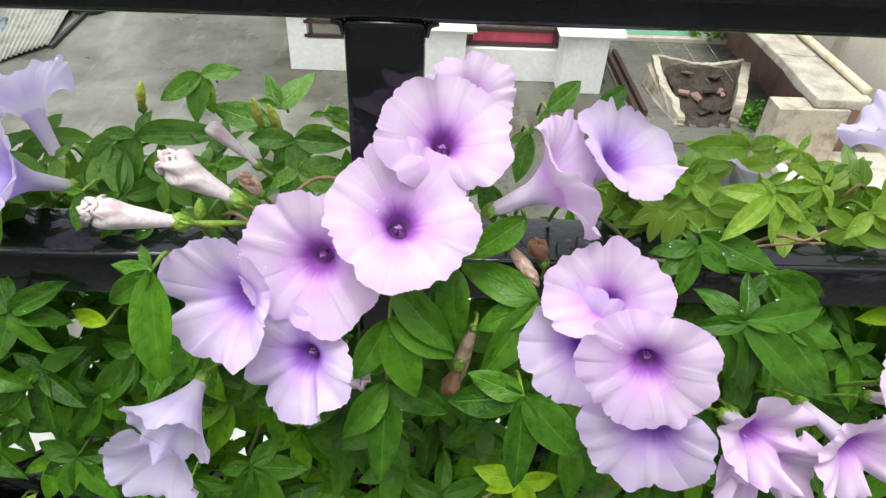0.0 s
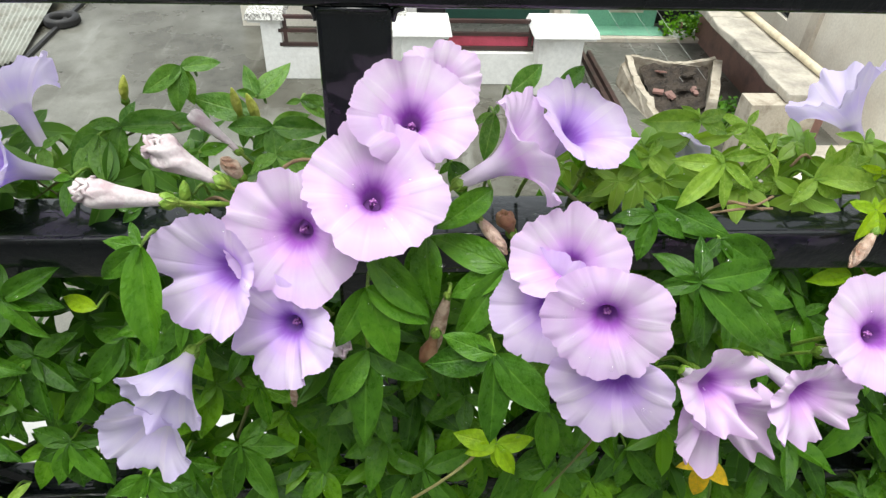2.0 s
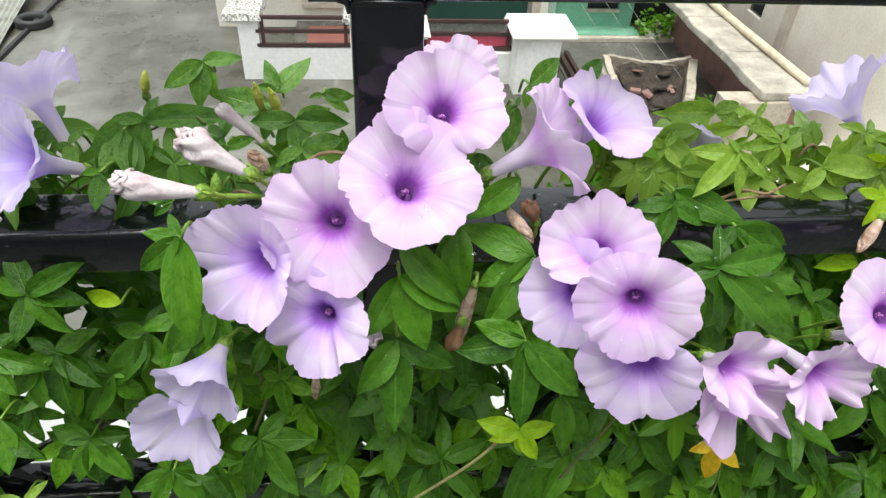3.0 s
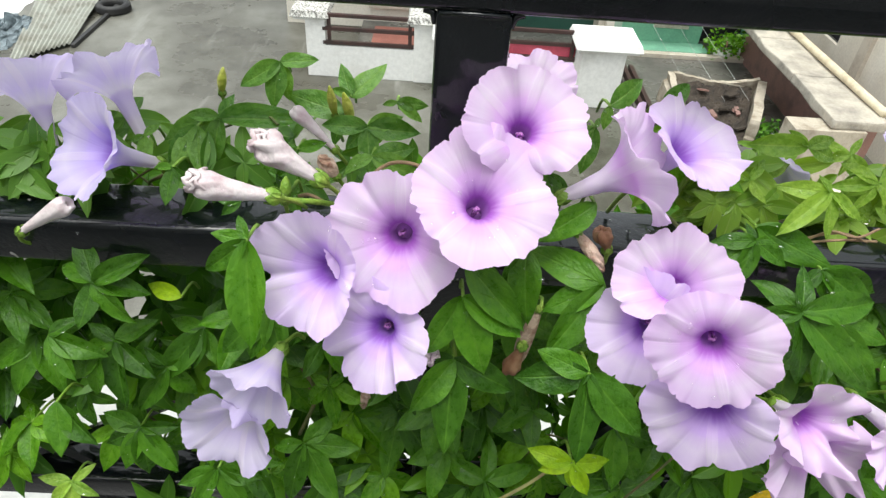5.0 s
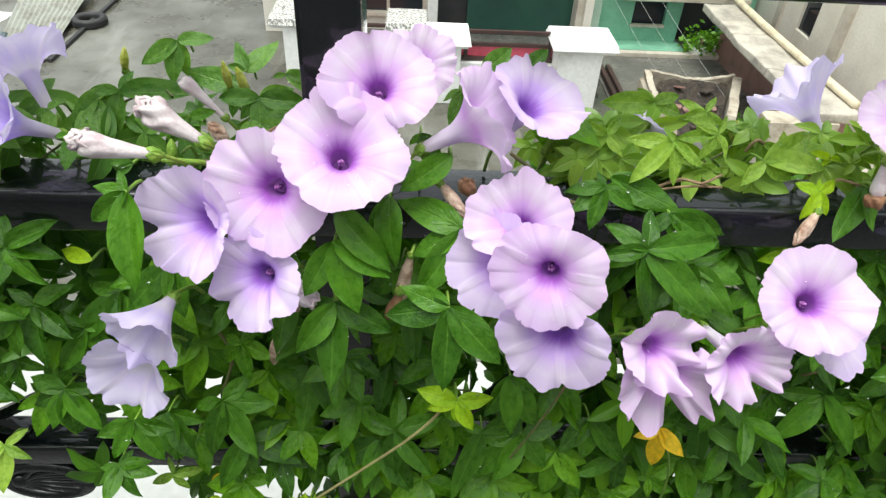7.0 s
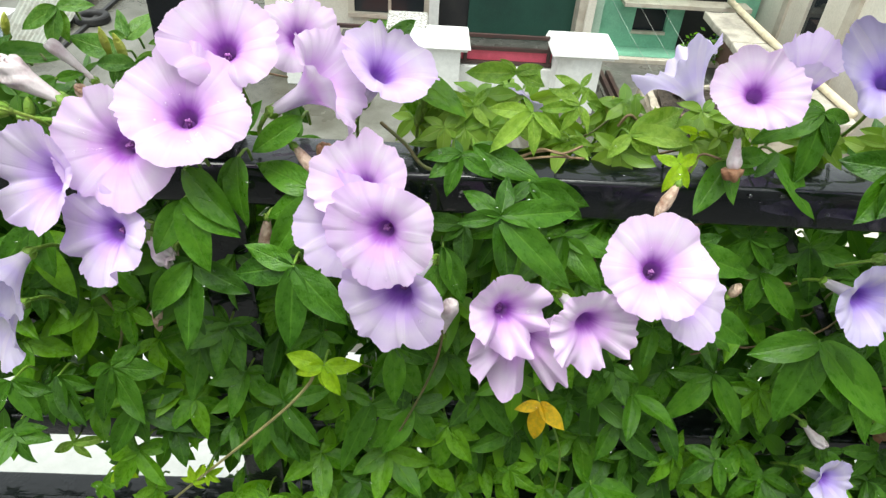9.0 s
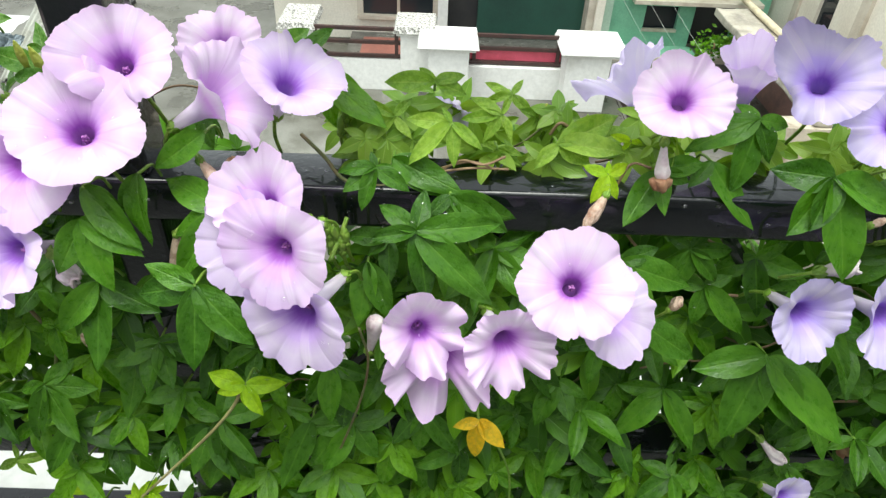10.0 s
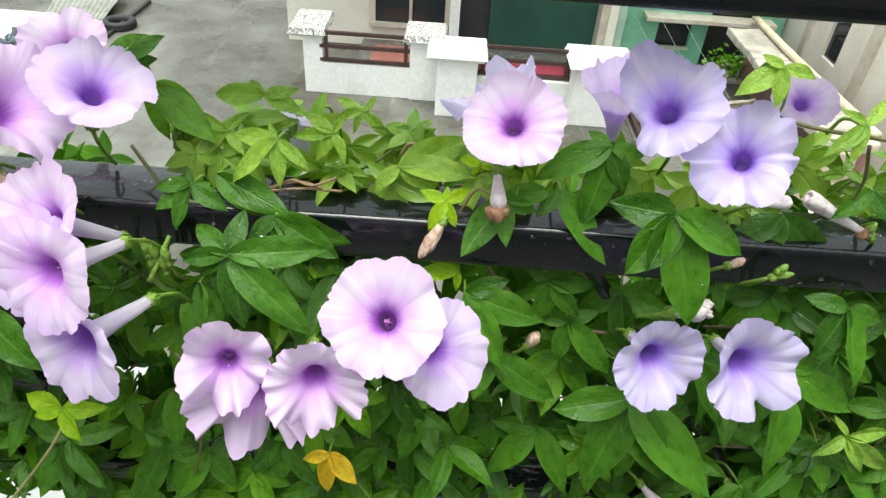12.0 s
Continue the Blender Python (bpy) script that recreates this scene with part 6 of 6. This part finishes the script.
leaf(-0.250, -0.010, 0.775, (169, 0.025), (-117, 0.031), (-66, 0.030), (-11, 0.025))
leaf(-0.305, 0.000, 0.823, (168, 0.029), (-123, 0.030), (-80, 0.032), (-25, 0.027))

for x, y, z, a, L in ((-0.150, -0.030, 0.655, -80, 0.020), (-0.120, -0.035, 0.632, -110, 0.024), (-0.175, -0.030, 0.630, -60, 0.022), (-0.075, -0.045, 0.660, 60, 0.018), (-0.060, -0.045, 0.672, 20, 0.016), (-0.135, -0.030, 0.600, -95, 0.026), (-0.095, -0.035, 0.585, -70, 0.026), (-0.190, -0.030, 0.590, -100, 0.024)):
    leaf(x, y, z, (a, L), (a - 48, L * 0.9), (a + 50, L * 0.9), (a - 100, L * 0.7), (a + 104, L * 0.7), kind="fresh" if z < 0.65 else "lime")

# ---- more leaves hanging in front of the railing ----
def taken():
    """Where leaves hang already, seen from the balcony."""
    return [(o.matrix_basis.translation.x, o.matrix_basis.translation.z) for o in vine.children if o.name.startswith("leaf") and o.matrix_basis.translation.z < 0.97]


def hanging_leaf(rnd, x, y, z, size, kind):
    """One drooping leaf: the middle finger hangs down, the outer ones are shorter."""
    lean = -90 + rnd.gauss(0, 30)
    n = rnd.choice((5, 5, 5, 6, 7))
    step = 250 / (n - 1) if n > 5 else 60
    fingers = []
    for k in range(n):
        off = k - (n - 1) / 2
        fingers.append((lean + off * step + rnd.uniform(-9, 9), size * (1.0 - 0.46 * (abs(off) / ((n - 1) / 2)) ** 1.5) * rnd.uniform(0.9, 1.08)))
    leaf(x, y, z, *fingers, kind=kind, tilt=(rnd.gauss(0, 22), rnd.gauss(10, 16)), stalk=(rnd.uniform(-0.012, 0.012), 0.035, -0.012))


def curtain():
    rnd = random.Random(91)
    spots = taken()
    made = 0
    for _ in range(9000):
        x, z = rnd.uniform(-0.42, 0.80), rnd.uniform(0.50, 0.955)
        if x < -0.25 and z < 0.76 or x < -0.05 and 0.53 < z < 0.70 or x < -0.13 and z < 0.65:
            continue
        gap = 0.033 + 0.006 * rnd.random()
        if any((x - a) ** 2 + (z - c) ** 2 < gap * gap for a, c in spots):
            continue
        spots.append((x, z))
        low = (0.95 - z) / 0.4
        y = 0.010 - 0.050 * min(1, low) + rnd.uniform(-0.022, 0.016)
        # more of the yellow-green kind low down and left of x = 0.30
        fresh_share = (0.15 + 0.85 * min(1, low)) if x < 0.30 else (0.05 + 0.30 * min(1, low))
        kind = "fresh" if rnd.random() < fresh_share else "green"
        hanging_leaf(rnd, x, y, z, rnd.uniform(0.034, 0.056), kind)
        made += 1
        if made == 205:
            break


curtain()

# ---- the rest of the foliage, behind and between the leaves ----
def fill(count, seed, region, size, kind, name, label, flat=0.5):
    """Many more leaves as one mesh. region(rnd) gives a place."""
    rnd = random.Random(seed)
    verts, faces, uvs = [], [], []
    light = [leaflet_mesh("leaflet", BLADES[kind][0].materials[0], f, c, w, t, i, 6, 4) for i, (f, c, w, t) in enumerate(SHAPES)]
    src = [[(v.co.copy()) for v in me.vertices] for me in light]
    me0 = light[0]
    tpl = [tuple(p.vertices) for p in me0.polygons]
    uvt = [None] * len(me0.vertices)
    for lp in me0.loops:
        uvt[lp.vertex_index] = tuple(me0.uv_layers["UVMap"].data[lp.index].uv)
    for _ in range(count):
        at = Vector(region(rnd))
        nrm = Vector((rnd.gauss(0, flat), -0.75 + rnd.gauss(0, flat), 0.65 + rnd.gauss(0, flat * 0.6))).normalized()
        u = Vector((0, 0, -1)) - nrm * (-nrm.z)
        u.normalize()
        w = nrm.cross(u)
        a0 = rnd.gauss(0, 0.8)
        L = rnd.uniform(*size)
        for k in range(5):
            a = a0 + (k - 2) * 1.08 + rnd.uniform(-0.15, 0.15)
            ln = L * (1.0, 0.9, 0.68)[abs(k - 2)]
            d = u * math.cos(a) + w * math.sin(a) - nrm * rnd.uniform(0, 0.25)
            m = blade_matrix(d, nrm, ln, at)
            o = len(verts)
            verts += [m @ c for c in src[rnd.randrange(6)]]
            uvs += uvt
            faces += [tuple(i + o for i in f) for f in tpl]
    return tagged(part(name, mesh_of(name, verts, faces, BLADES[kind][0].materials[0], uvs), vine, label), kind="stuff")


def hanging(r, depth):
    """A place under the middle rail; the growth thins out towards the bare end of the railing."""
    while True:
        x, z = r.uniform(-0.75, 1.15), 0.955 - depth * r.random()
        if x < -0.27 and z < 0.75:
            continue
        if x < -0.13 and z < 0.66 and r.random() < 0.88 or x < -0.03 and 0.52 < z < 0.68 and r.random() < 0.92:
            continue
        return x, z


def below(r):
    """In front of and between the rails, hanging."""
    x, z = hanging(r, 0.60)
    return (x, r.uniform(0.0, 0.05) if z > 0.8 else r.uniform(-0.02, 0.04), z)


def below_left(r):
    """Hanging under the rail, left of x = 0.36."""
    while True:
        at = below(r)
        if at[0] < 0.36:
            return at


def deep(r):
    """Behind the railing."""
    x, z = hanging(r, 0.66)
    return (x, r.uniform(0.05, 0.15), z)


def above(r):
    """On top of the middle rail, thinner over the bare stretches."""
    while True:
        x = r.uniform(0.10, 0.95)
        if x < 0.30 or x > 0.33:
            break
    return (x, r.uniform(0.02, 0.09), 1.0 + 0.035 * r.random() ** 1.2)


def above_bend(r):
    """On top of the middle rail before the post."""
    return (r.uniform(-0.42, -0.04), r.uniform(0.02, 0.09), 1.0 + 0.035 * r.random() ** 1.2)


fill(230, 5, below, (0.036, 0.056), "green", "foliage", "dense green leaves under the rail", 0.36)
fill(90, 15, below_left, (0.032, 0.052), "fresh", "foliage", "fresh yellow-green leaves under the rail", 0.34)
fill(1600, 8, deep, (0.036, 0.056), "green", "foliage", "shaded leaves behind the railing", 0.7)
fill(88, 6, above, (0.022, 0.040), "pale", "foliage", "paler leaves on top of the middle rail")
fill(46, 7, above_bend, (0.024, 0.042), "mid", "foliage", "wet green leaves on top of the middle rail")


def wander(seed):
    """A thin twining stem that climbs through the leaves."""
    rnd = random.Random(seed)
    x, z = rnd.uniform(-0.30, 0.85), rnd.uniform(0.72, 1.0)
    y = rnd.uniform(0.0, 0.06)
    pts = [(x, y, z)]
    lean = rnd.choice((-1, 1))
    for _ in range(rnd.randrange(4, 7)):
        x += lean * rnd.uniform(0.005, 0.035)
        z += rnd.uniform(-0.01, 0.028)
        y = max(0.0, min(0.08, y + rnd.uniform(-0.02, 0.02)))
        if -0.012 < y < 0.05 and 0.955 < z < 1.01:
            y = 0.055
        pts.append((x, y, min(z, 1.05)))
    stem(pts, rnd.uniform(0.0007, 0.0013), rnd.choice((STEM, STEM_TAN, STEM)))


for k in range(46):
    wander(k + 300)
